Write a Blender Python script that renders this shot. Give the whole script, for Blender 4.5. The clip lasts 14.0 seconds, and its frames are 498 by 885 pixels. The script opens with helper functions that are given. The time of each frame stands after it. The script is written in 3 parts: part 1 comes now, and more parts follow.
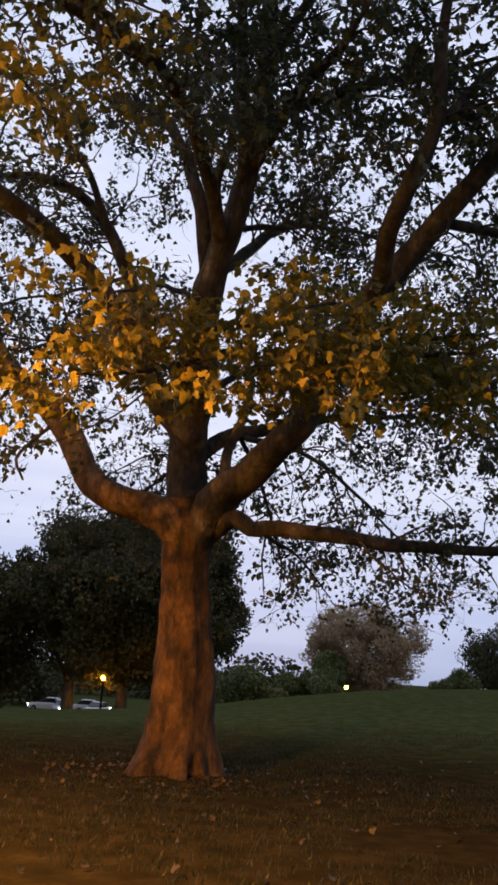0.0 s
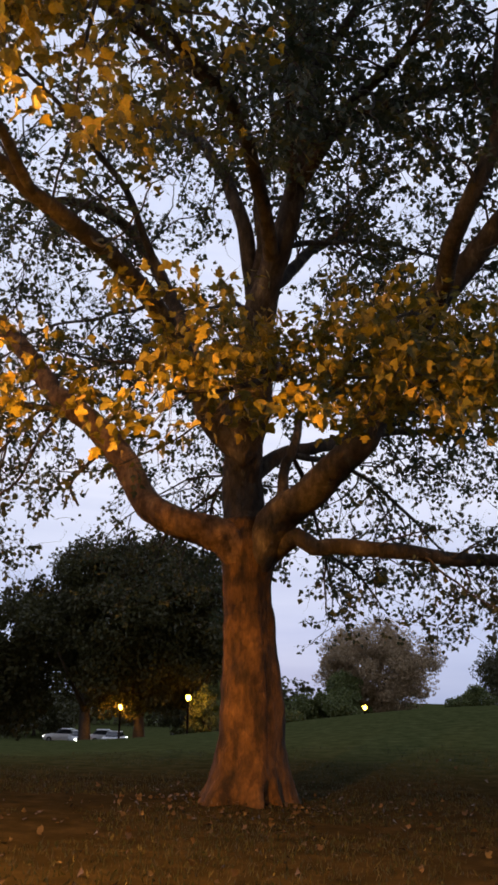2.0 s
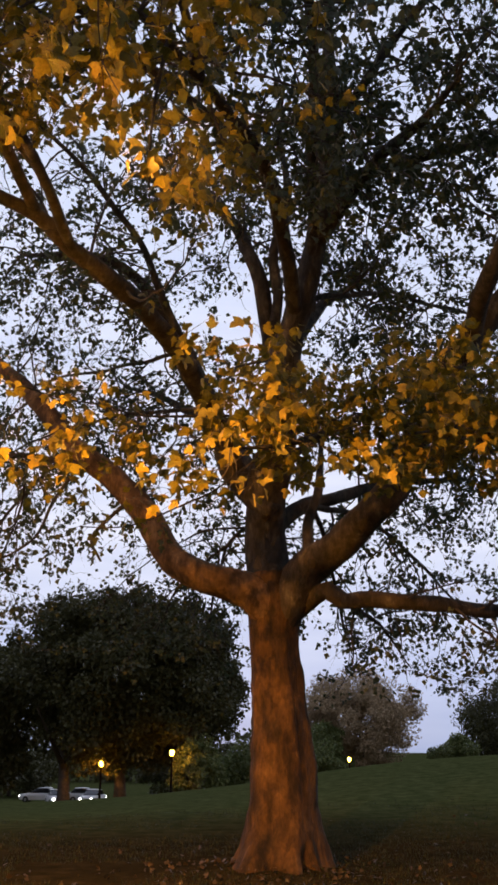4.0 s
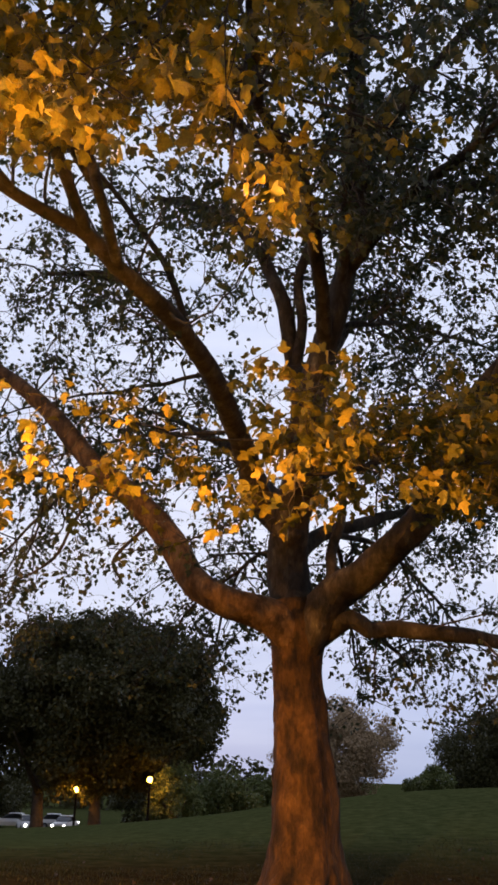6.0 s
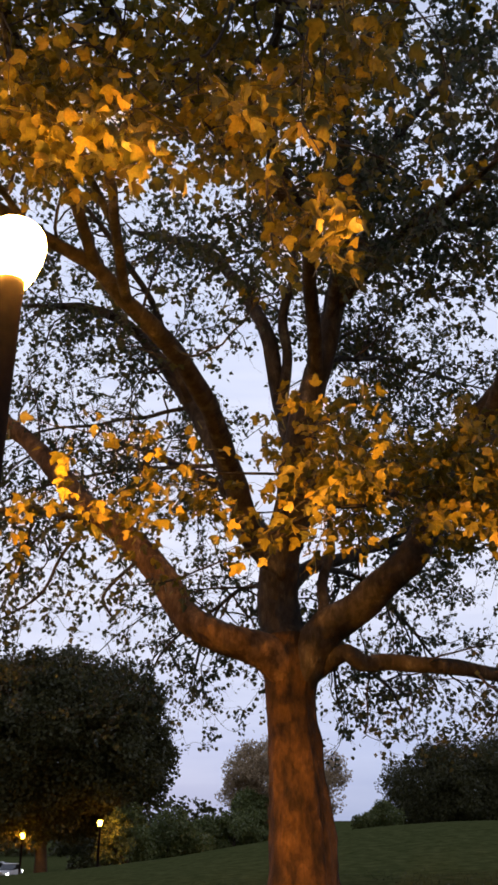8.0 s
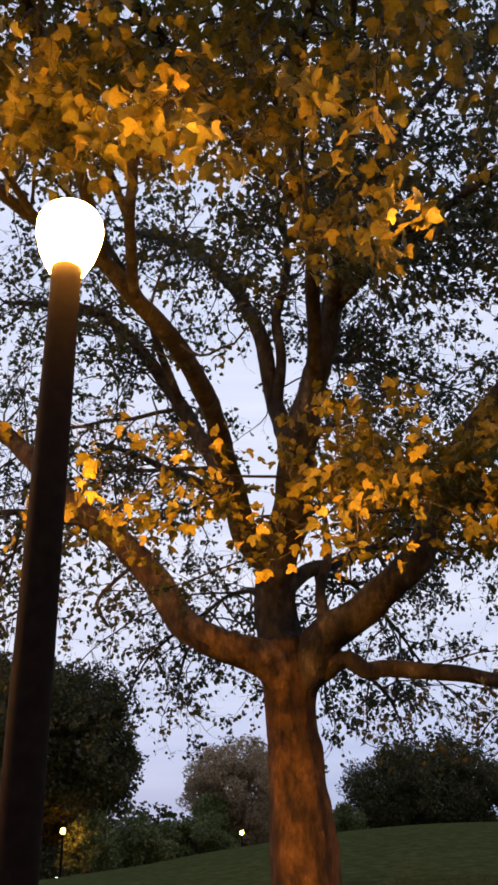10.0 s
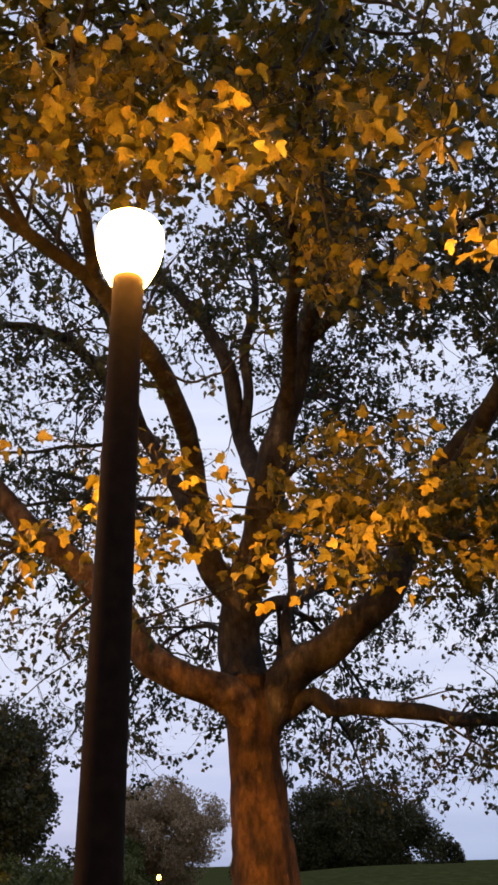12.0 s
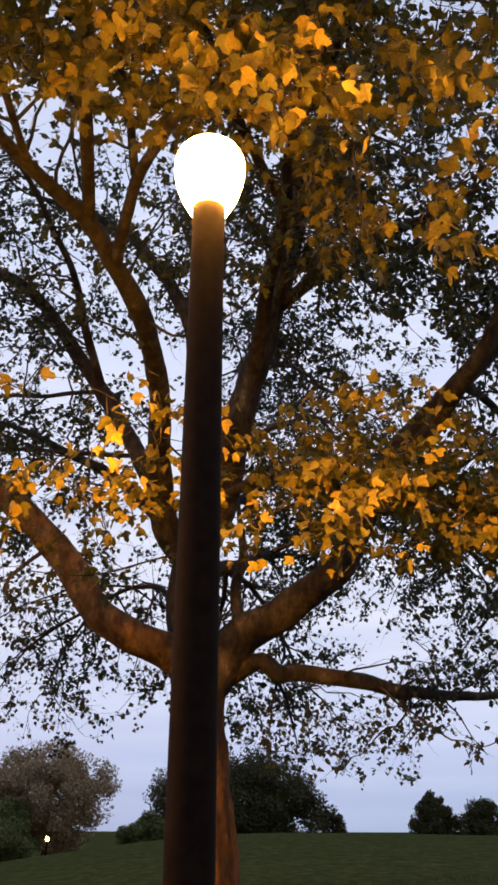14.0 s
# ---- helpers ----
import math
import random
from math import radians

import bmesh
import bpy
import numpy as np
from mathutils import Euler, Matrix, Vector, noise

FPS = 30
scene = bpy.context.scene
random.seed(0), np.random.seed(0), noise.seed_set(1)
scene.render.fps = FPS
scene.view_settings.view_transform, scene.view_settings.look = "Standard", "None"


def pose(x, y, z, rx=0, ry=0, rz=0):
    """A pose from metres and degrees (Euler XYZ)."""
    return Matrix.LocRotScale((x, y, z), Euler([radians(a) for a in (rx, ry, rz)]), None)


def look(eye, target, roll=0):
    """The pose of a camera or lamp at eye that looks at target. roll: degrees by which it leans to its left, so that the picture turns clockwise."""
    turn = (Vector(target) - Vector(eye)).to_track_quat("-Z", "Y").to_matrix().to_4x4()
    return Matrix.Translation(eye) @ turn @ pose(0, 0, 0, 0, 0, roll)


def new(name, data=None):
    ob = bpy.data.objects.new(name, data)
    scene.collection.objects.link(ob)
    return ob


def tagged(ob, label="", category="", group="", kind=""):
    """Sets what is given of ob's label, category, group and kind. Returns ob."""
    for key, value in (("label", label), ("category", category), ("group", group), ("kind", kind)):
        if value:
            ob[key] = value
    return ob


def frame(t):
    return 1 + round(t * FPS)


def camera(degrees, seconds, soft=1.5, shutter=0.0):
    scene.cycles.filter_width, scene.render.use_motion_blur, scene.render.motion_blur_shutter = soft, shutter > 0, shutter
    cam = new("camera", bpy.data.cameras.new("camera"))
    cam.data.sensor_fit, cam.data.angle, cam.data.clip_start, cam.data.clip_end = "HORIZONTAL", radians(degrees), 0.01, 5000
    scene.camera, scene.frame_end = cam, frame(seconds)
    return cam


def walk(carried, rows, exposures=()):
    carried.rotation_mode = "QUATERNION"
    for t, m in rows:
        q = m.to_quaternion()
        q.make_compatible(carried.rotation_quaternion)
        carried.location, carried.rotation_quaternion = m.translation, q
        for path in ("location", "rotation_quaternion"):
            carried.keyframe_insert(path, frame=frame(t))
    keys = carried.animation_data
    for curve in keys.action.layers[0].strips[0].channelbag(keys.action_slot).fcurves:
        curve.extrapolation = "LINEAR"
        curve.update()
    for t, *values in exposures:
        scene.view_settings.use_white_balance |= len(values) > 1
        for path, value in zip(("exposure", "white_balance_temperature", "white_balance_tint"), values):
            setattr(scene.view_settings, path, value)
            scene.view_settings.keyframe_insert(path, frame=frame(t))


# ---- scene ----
cam = camera(32.8, 14.0, soft=3.0)
# the eye, what it looks at, and the lean; the whole walk is levelled and brought to true size
SIZE = 1.12
STAND = pose(0, 0, 1.6, 0, -3.0, 0)
ROWS = [
    (0, (-0.133, -0.061, 1.595), (-0.137, 1.868, 2.123), 0.4),
    (0.5, (-0.37, -0.042, 1.592), (-0.33, 1.889, 2.113), 0.0),
    (1, (-0.566, 0.036, 1.595), (-0.505, 1.968, 2.107), -0.5),
    (1.5, (-0.828, 0.067, 1.59), (-0.826, 1.978, 2.181), 0.7),
    (2, (-1.071, 0.134, 1.6), (-1.072, 2.048, 2.178), -1.6),
    (4.5, (-2.108, 0.189, 1.754), (-2.027, 2.054, 2.471), -2.6),
    (5, (-2.304, 0.194, 1.763), (-2.221, 2.05, 2.501), -2.1),
    (5.5, (-2.489, 0.222, 1.785), (-2.387, 2.094, 2.481), -2.3),
    (6, (-2.687, 0.264, 1.789), (-2.563, 2.12, 2.522), -1.8),
    (6.5, (-2.867, 0.3, 1.792), (-2.704, 2.143, 2.553), -2.6),
    (7, (-3.022, 0.333, 1.805), (-2.857, 2.182, 2.548), -2.9),
    (7.5, (-3.214, 0.296, 1.786), (-3.015, 2.119, 2.583), -2.8),
    (8, (-3.455, 0.327, 1.808), (-3.197, 2.141, 2.61), -3.4),
    (8.5, (-3.591, 0.421, 1.846), (-3.298, 2.228, 2.653), -3.4),
    (11, (-4.35, 0.794, 1.991), (-3.942, 2.581, 2.791), -4.5),
    (11.5, (-4.512, 0.856, 1.976), (-4.049, 2.605, 2.829), -4.3),
    (12, (-4.686, 0.969, 1.997), (-4.162, 2.694, 2.863), -4.7),
    (12.5, (-4.841, 1.051, 1.992), (-4.28, 2.769, 2.848), -3.0),
    (13, (-5.03, 1.134, 1.986), (-4.41, 2.831, 2.844), -2.7),
    (13.5, (-5.215, 1.22, 1.964), (-4.533, 2.924, 2.757), -3.4),
    (14, (-5.383, 1.36, 1.945), (-4.66, 3.046, 2.742), -2.8),
]


def level(p):
    return tuple(SIZE * (a - b) for a, b in zip(p, (0, 0, 1.6)))


walk(cam, [(t, STAND @ look(level(eye), level(aim), lean)) for t, eye, aim, lean in ROWS])

# ---- world and light ----
LAMP = Vector((-4.86, 5.06, 5.03))
scene.view_settings.exposure = 0.0
world = bpy.data.worlds.new("dusk_sky")
scene.world = world
world.use_nodes = True
wn, wl = world.node_tree.nodes, world.node_tree.links
wn.clear()
w_out = wn.new("ShaderNodeOutputWorld")
w_bg = wn.new("ShaderNodeBackground")
w_sky = wn.new("ShaderNodeTexSky")
w_sky.sky_type, w_sky.sun_disc = "NISHITA", False
w_sky.sun_elevation, w_sky.sun_rotation = radians(1), radians(0)
w_tc = wn.new("ShaderNodeTexCoord")
w_map = wn.new("ShaderNodeMapping")
w_map.inputs["Scale"].default_value = (1.5, 1.5, 16)
w_noise = wn.new("ShaderNodeTexNoise")
w_noise.inputs["Scale"].default_value = 2.2
w_noise.inputs["Detail"].default_value = 5
w_sep = wn.new("ShaderNodeSeparateXYZ")


def w_ramp(source, low, high, stops):
    span, r = wn.new("ShaderNodeMapRange"), wn.new("ShaderNodeValToRGB")
    span.inputs["From Min"].default_value, span.inputs["From Max"].default_value = low, high
    e = r.color_ramp.elements
    while len(e) < len(stops):
        e.new(0.5)
    for k, (at, c) in enumerate(stops):
        e[k].position, e[k].color = at, (*c, 1)
    wl.new(source, span.inputs["Value"])
    wl.new(span.outputs["Result"], r.inputs["Fac"])
    return r.outputs["Color"]


def w_mix(mode, fac, a, b):
    m = wn.new("ShaderNodeMix")
    m.data_type, m.blend_type = "RGBA", mode
    m.inputs[0].default_value = fac
    for sock, v in ((m.inputs[6], a), (m.inputs[7], b)):
        if isinstance(v, tuple):
            sock.default_value = (*v, 1)
        else:
            wl.new(v, sock)
    return m.outputs[2]


# after sunset: pale lavender cloud, brightest over the western half ahead, dim overhead and behind
wl.new(w_tc.outputs["Generated"], w_map.inputs["Vector"])
wl.new(w_tc.outputs["Generated"], w_sep.inputs["Vector"])
wl.new(w_map.outputs["Vector"], w_noise.inputs["Vector"])
w_high = w_ramp(w_sep.outputs["Z"], 0.0, 1.0, [(0.0, (0.42, 0.50, 0.72)), (0.07, (0.56, 0.63, 0.87)), (0.25, (0.80, 0.83, 1.0)), (0.6, (0.72, 0.78, 1.0)), (1.0, (0.46, 0.52, 0.72))])
w_west = w_ramp(w_sep.outputs["Y"], -0.6, 0.7, [(0.0, (0.66, 0.64, 0.62)), (0.45, (0.69, 0.68, 0.67)), (0.85, (0.95, 0.95, 0.95)), (1.0, (1.0, 1.0, 1.0))])
w_cloud = w_ramp(w_noise.outputs["Fac"], 0.3, 0.7, [(0.0, (0.86, 0.88, 0.92)), (1.0, (1.04, 1.03, 1.01))])
w_all = w_mix("MULTIPLY", 1.0, w_mix("MULTIPLY", 1.0, w_high, w_west), w_cloud)
w_thin = w_mix("MULTIPLY", 1.0, w_sky.outputs["Color"], (0.05, 0.05, 0.05))
wl.new(w_mix("MIX", 0.94, w_thin, w_all), w_bg.inputs["Color"])
w_bg.inputs["Strength"].default_value = 1.1
wl.new(w_bg.outputs["Background"], w_out.inputs["Surface"])


def point_light(name, place, watts, colour, radius):
    data = bpy.data.lights.new(name, "POINT")
    data.energy, data.color, data.shadow_soft_size = watts, colour, radius
    ob = new(name, data)
    ob.location = place
    return ob


SODIUM = (1.0, 0.39, 0.05)
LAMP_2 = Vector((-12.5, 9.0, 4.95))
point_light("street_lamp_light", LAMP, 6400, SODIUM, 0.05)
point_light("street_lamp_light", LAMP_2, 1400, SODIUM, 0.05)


# ---- materials ----
def material(name, rough=0.8):
    m = bpy.data.materials.new(name)
    m.use_nodes = True
    b = m.node_tree.nodes["Principled BSDF"]
    b.inputs["Roughness"].default_value = rough
    b.inputs["Specular IOR Level"].default_value = 0.25
    return m, m.node_tree.nodes, m.node_tree.links, b


def ramp(nodes, stops):
    r = nodes.new("ShaderNodeValToRGB")
    e = r.color_ramp.elements
    while len(e) < len(stops):
        e.new(0.5)
    for k, (at, c) in enumerate(stops):
        e[k].position, e[k].color = at, (*c, 1)
    return r


def noise_node(nodes, links, scale, detail=4, stretch=(1, 1, 1), rough=0.55):
    tc, mp, n = nodes.new("ShaderNodeTexCoord"), nodes.new("ShaderNodeMapping"), nodes.new("ShaderNodeTexNoise")
    mp.inputs["Scale"].default_value = stretch
    n.inputs["Scale"].default_value, n.inputs["Detail"].default_value, n.inputs["Roughness"].default_value = scale, detail, rough
    links.new(tc.outputs["Object"], mp.inputs["Vector"])
    links.new(mp.outputs["Vector"], n.inputs["Vector"])
    return n


def bump(nodes, links, bsdf, height, strength, distance):
    b = nodes.new("ShaderNodeBump")
    b.inputs["Strength"].default_value, b.inputs["Distance"].default_value = strength, distance
    links.new(height, b.inputs["Height"])
    links.new(b.outputs["Normal"], bsdf.inputs["Normal"])
    return b


def mix_colour(nodes, links, fac, a, b, mode="MIX"):
    m = nodes.new("ShaderNodeMix")
    m.data_type, m.blend_type = "RGBA", mode
    for sock, v in (("Factor", fac), ("A", a), ("B", b)):
        s = {"Factor": m.inputs[0], "A": m.inputs[6], "B": m.inputs[7]}[sock]
        if hasattr(v, "links"):
            links.new(v, s)
        else:
            s.default_value = v if isinstance(v, (int, float)) else (*v, 1)
    return m.outputs[2]


def bark_material(name, stops):
    m, n, l, b = material(name, 0.85)
    patches = noise_node(n, l, 3.2, 6, (1, 1, 0.4), 0.66)
    flakes = n.new("ShaderNodeTexVoronoi")
    flakes.inputs["Scale"].default_value = 9.0
    warp, warped = noise_node(n, l, 6.0, 3), n.new("ShaderNodeMapping")
    warped.inputs["Scale"].default_value = (1, 1, 0.5)
    shift = n.new("ShaderNodeVectorMath")
    shift.operation = "MULTIPLY_ADD"
    shift.inputs[1].default_value = (0.25, 0.25, 0.25)
    where = n.new("ShaderNodeTexCoord")
    l.new(warp.outputs["Color"], shift.inputs[0])
    l.new(where.outputs["Object"], shift.inputs[2])
    l.new(shift.outputs["Vector"], warped.inputs["Vector"])
    l.new(warped.outputs["Vector"], flakes.inputs["Vector"])
    plates = ramp(n, [(0.0, (0.55, 0.5, 0.45)), (0.5, (0.95, 0.9, 0.85)), (1.0, (1.35, 1.3, 1.2))])
    split = n.new("ShaderNodeSeparateColor")
    l.new(flakes.outputs["Color"], split.inputs["Color"])
    l.new(split.outputs["Red"], plates.inputs["Fac"])
    grain = noise_node(n, l, 17, 6, (1, 1, 0.28), 0.68)
    base = ramp(n, stops)
    fine = ramp(n, [(0.3, (0.55, 0.55, 0.55)), (0.65, (1.05, 1.05, 1.05))])
    l.new(patches.outputs["Fac"], base.inputs["Fac"])
    l.new(grain.outputs["Fac"], fine.inputs["Fac"])
    l.new(mix_colour(n, l, 1.0, base.outputs["Color"], fine.outputs["Color"], "MULTIPLY"), b.inputs["Base Color"])
    rings = noise_node(n, l, 5.5, 3, (1, 1, 0.75))
    tint = ramp(n, [(0.38, (0.38, 0.36, 0.33)), (0.48, (1.0, 1.0, 1.0))])
    l.new(rings.outputs["Fac"], tint.inputs["Fac"])
    old = b.inputs["Base Color"].links[0].from_socket
    l.new(mix_colour(n, l, 0.6, mix_colour(n, l, 0.6, old, tint.outputs["Color"], "MULTIPLY"), plates.outputs["Color"], "MULTIPLY"), b.inputs["Base Color"])
    add = n.new("ShaderNodeMath")
    add.operation = "ADD"
    l.new(patches.outputs["Fac"], add.inputs[0])
    l.new(grain.outputs["Fac"], add.inputs[1])
    bump(n, l, b, add.outputs["Value"], 1.0, 0.035)
    return m


def leaf_material(name, stops, through_light=0.4):
    m, n, l, b = material(name, 0.5)
    geo = n.new("ShaderNodeNewGeometry")
    r = ramp(n, stops)
    info, both = n.new("ShaderNodeObjectInfo"), n.new("ShaderNodeMath")
    both.operation = "ADD"
    l.new(geo.outputs["Random Per Island"], both.inputs[0])
    l.new(info.outputs["Random"], both.inputs[1])
    turn = n.new("ShaderNodeMath")
    turn.operation = "FRACT"
    l.new(both.outputs["Value"], turn.inputs[0])
    l.new(turn.outputs["Value"], r.inputs["Fac"])
    spots = noise_node(n, l, 40, 2)
    tone = ramp(n, [(0.3, (0.7, 0.65, 0.55)), (0.6, (1.05, 1.05, 1.05))])
    l.new(spots.outputs["Fac"], tone.inputs["Fac"])
    colour = mix_colour(n, l, 1.0, r.outputs["Color"], tone.outputs["Color"], "MULTIPLY")
    l.new(colour, b.inputs["Base Color"])
    tr, mixer = n.new("ShaderNodeBsdfTranslucent"), n.new("ShaderNodeMixShader")
    l.new(colour, tr.inputs["Color"])
    mixer.inputs["Fac"].default_value = through_light
    l.new(b.outputs["BSDF"], mixer.inputs[1])
    l.new(tr.outputs["BSDF"], mixer.inputs[2])
    l.new(mixer.outputs["Shader"], n["Material Output"].inputs["Surface"])
    return m


def plain(name, colour, rough=0.6, metal=0.0, vary=0.25, scale=6.0, relief=0.0, gloss=0.5):
    m, n, l, b = material(name, rough)
    t = noise_node(n, l, scale, 4)
    low = tuple(c * (1 - vary) for c in colour)
    high = tuple(c * (1 + vary) for c in colour)
    r = ramp(n, [(0.3, low), (0.7, high)])
    l.new(t.outputs["Fac"], r.inputs["Fac"])
    l.new(r.outputs["Color"], b.inputs["Base Color"])
    b.inputs["Metallic"].default_value = metal
    b.inputs["Specular IOR Level"].default_value = gloss
    if relief:
        bump(n, l, b, t.outputs["Fac"], 0.5, relief)
    return m


def glow(name, colour, strength):
    m, n, l, b = material(name, 0.3)
    b.inputs["Base Color"].default_value = (0.9, 0.85, 0.75, 1)
    b.inputs["Emission Color"].default_value = (*colour, 1)
    b.inputs["Emission Strength"].default_value = strength
    return m


def ground_material():
    m, n, l, b = material("worn_park_lawn", 1.0)
    b.inputs["Specular IOR Level"].default_value = 0.0
    wide = noise_node(n, l, 0.25, 4)
    fine = noise_node(n, l, 2.2, 9, (1, 1, 1), 0.72)
    grass = ramp(n, [(0.3, (0.026, 0.036, 0.011)), (0.5, (0.055, 0.063, 0.022)), (0.72, (0.095, 0.095, 0.038))])
    soil = ramp(n, [(0.3, (0.011, 0.010, 0.005)), (0.5, (0.022, 0.018, 0.009)), (0.7, (0.042, 0.032, 0.015))])
    l.new(fine.outputs["Fac"], grass.inputs["Fac"])
    l.new(fine.outputs["Fac"], soil.inputs["Fac"])
    tc, sep = n.new("ShaderNodeTexCoord"), n.new("ShaderNodeVectorMath")
    sep.operation = "DISTANCE"
    sep.inputs[1].default_value = (-1.5, 13.0, 0)
    l.new(tc.outputs["Object"], sep.inputs[0])
    add = n.new("ShaderNodeMath")
    add.operation = "MULTIPLY_ADD"
    add.inputs[1].default_value, add.inputs[2].default_value = 6.0, -3.0
    l.new(wide.outputs["Fac"], add.inputs[0])
    total = n.new("ShaderNodeMath")
    l.new(sep.outputs["Value"], total.inputs[0])
    l.new(add.outputs["Value"], total.inputs[1])
    span = n.new("ShaderNodeMapRange")
    span.inputs["From Min"].default_value, span.inputs["From Max"].default_value = 6.0, 15.0
    l.new(total.outputs["Value"], span.inputs["Value"])
    l.new(mix_colour(n, l, span.outputs["Result"], soil.outputs["Color"], grass.outputs["Color"]), b.inputs["Base Color"])
    bump(n, l, b, fine.outputs["Fac"], 0.8, 0.04)
    return m


BARK = bark_material("flaking_plane_bark", [(0.36, (0.0144, 0.0083, 0.00276)), (0.45, (0.0391, 0.0215, 0.00643)), (0.55, (0.0784, 0.0405, 0.0115)), (0.66, (0.104, 0.0566, 0.0175)), (0.78, (0.137, 0.0896, 0.0345))])
# pale peeling patches, toned lighter to carry the lamplight on the left limb
LIT_LIMB_BARK = bark_material("pale_peeling_lit_bark", [(0.34, (0.0332, 0.0193, 0.00911)), (0.43, (0.0747, 0.0433, 0.0204)), (0.54, (0.137, 0.0844, 0.0422)), (0.64, (0.2, 0.136, 0.0739)), (0.75, (0.299, 0.224, 0.141))])
# grey limb bark with pale patches, toned less orange as if shaded from the lamp
SHADED_LIMB_BARK = bark_material("grey_brown_shaded_bark", [(0.34, (0.0192, 0.0155, 0.0111)), (0.45, (0.0385, 0.0312, 0.0223)), (0.56, (0.0587, 0.0478, 0.0345)), (0.66, (0.107, 0.0918, 0.0669)), (0.76, (0.267, 0.229, 0.167))])
TWIG_BARK = plain("dark_twig_bark", (0.035, 0.028, 0.022), 0.9, 0, 0.4, 9, 0.01)
# one tree's leaves in two colours: lamplight and its absence put into the tone
LAMPLIT_LEAF = leaf_material("lamplit_yellow_leaves", [(0.0, (0.0708, 0.0721, 0.0106)), (0.35, (0.122, 0.109, 0.0142)), (0.8, (0.177, 0.145, 0.0177)), (1.0, (0.253, 0.186, 0.0231))], 0.4)
DIM_LEAF = leaf_material("dim_green_leaves", [(0.0, (0.0327, 0.0467, 0.0238)), (0.6, (0.0535, 0.0671, 0.0327)), (1.0, (0.0966, 0.0933, 0.0356))], 0.35)
FAR_GREEN = leaf_material("dark_tree_leaves", [(0.0, (0.0428, 0.0442, 0.0152)), (1.0, (0.0818, 0.0792, 0.0276))], 0.25)
FAR_BROWN = leaf_material("brown_autumn_leaves", [(0.0, (0.28, 0.205, 0.12)), (1.0, (0.5, 0.38, 0.24))], 0.25)
FAR_OLIVE = leaf_material("olive_shrub_leaves", [(0.0, (0.09, 0.12, 0.04)), (1.0, (0.17, 0.19, 0.065))], 0.25)
FALLEN = leaf_material("dry_fallen_leaves", [(0.0, (0.035, 0.026, 0.012)), (0.85, (0.05, 0.034, 0.016)), (1.0, (0.075, 0.05, 0.022))], 0.1)
GRASS = leaf_material("grass_blades", [(0.0, (0.016, 0.025, 0.007)), (0.7, (0.03, 0.038, 0.012)), (1.0, (0.05, 0.046, 0.018))], 0.25)
GROUND = ground_material()
POLE = plain("black_painted_iron", (0.012, 0.007, 0.005), 0.75, 0.0, 0.35, 14, 0.004, 0.06)
DARK_BARK = plain("dark_bark", (0.06, 0.045, 0.032), 0.9, 0, 0.4, 5, 0.02)
# for the added disc that blocks light inside the lamp globes
LIGHT_BLOCK = plain("white_enamel", (0.7, 0.68, 0.62), 0.4, 0, 0.1)
GLOBE = glow("glowing_lamp_globe", (1.0, 0.42, 0.055), 420)
FAR_GLOBE = glow("distant_lamp_globe", (1.0, 0.5, 0.03), 50)


# ---- helpers of the place ----
def mesh_from(name, verts, faces, mat, smooth=False):
    me = bpy.data.meshes.new(name)
    me.from_pydata(verts, [], faces)
    me.materials.append(mat)
    if smooth:
        me.polygons.foreach_set("use_smooth", [True] * len(me.polygons))
    me.update()
    return me


def array_mesh(name, verts, tris, mat):
    """A mesh from arrays of corners and triangles."""
    me = bpy.data.meshes.new(name)
    me.vertices.add(len(verts))
    me.vertices.foreach_set("co", np.asarray(verts, np.float32).ravel())
    me.loops.add(len(tris) * 3)
    me.loops.foreach_set("vertex_index", np.asarray(tris, np.int32).ravel())
    me.polygons.add(len(tris))
    me.polygons.foreach_set("loop_start", np.arange(0, len(tris) * 3, 3, dtype=np.int32))
    me.materials.append(mat)
    me.update(calc_edges=True)
    return me


def part(name, bm, mat, parent, label=""):
    """A bmesh, or a mesh, as one object under a thing or a part."""
    if isinstance(bm, bmesh.types.BMesh):
        me = bpy.data.meshes.new(name)
        bm.to_mesh(me)
        bm.free()
        me.materials.append(mat)
    else:
        me = bm
    ob = new(name, me)
    ob.parent = parent
    return tagged(ob, label)


def smoothed(points, step=0.16):
    """A smooth line (Catmull-Rom) through rows of x, y, z, radius."""
    p = np.asarray(points, float)
    p = np.vstack([2 * p[0] - p[1], p, 2 * p[-1] - p[-2]])
    out = []
    for i in range(1, len(p) - 2):
        n = max(2, int(np.linalg.norm(p[i + 1, :3] - p[i, :3]) / step))
        for u in np.arange(n) / n:
            a, b, c, d = p[i - 1], p[i], p[i + 1], p[i + 2]
            out.append(0.5 * (2 * b + (c - a) * u + (2 * a - 5 * b + 4 * c - d) * u * u + (3 * b - a - 3 * c + d) * u ** 3))
    out.append(p[-2])
    return np.array(out)


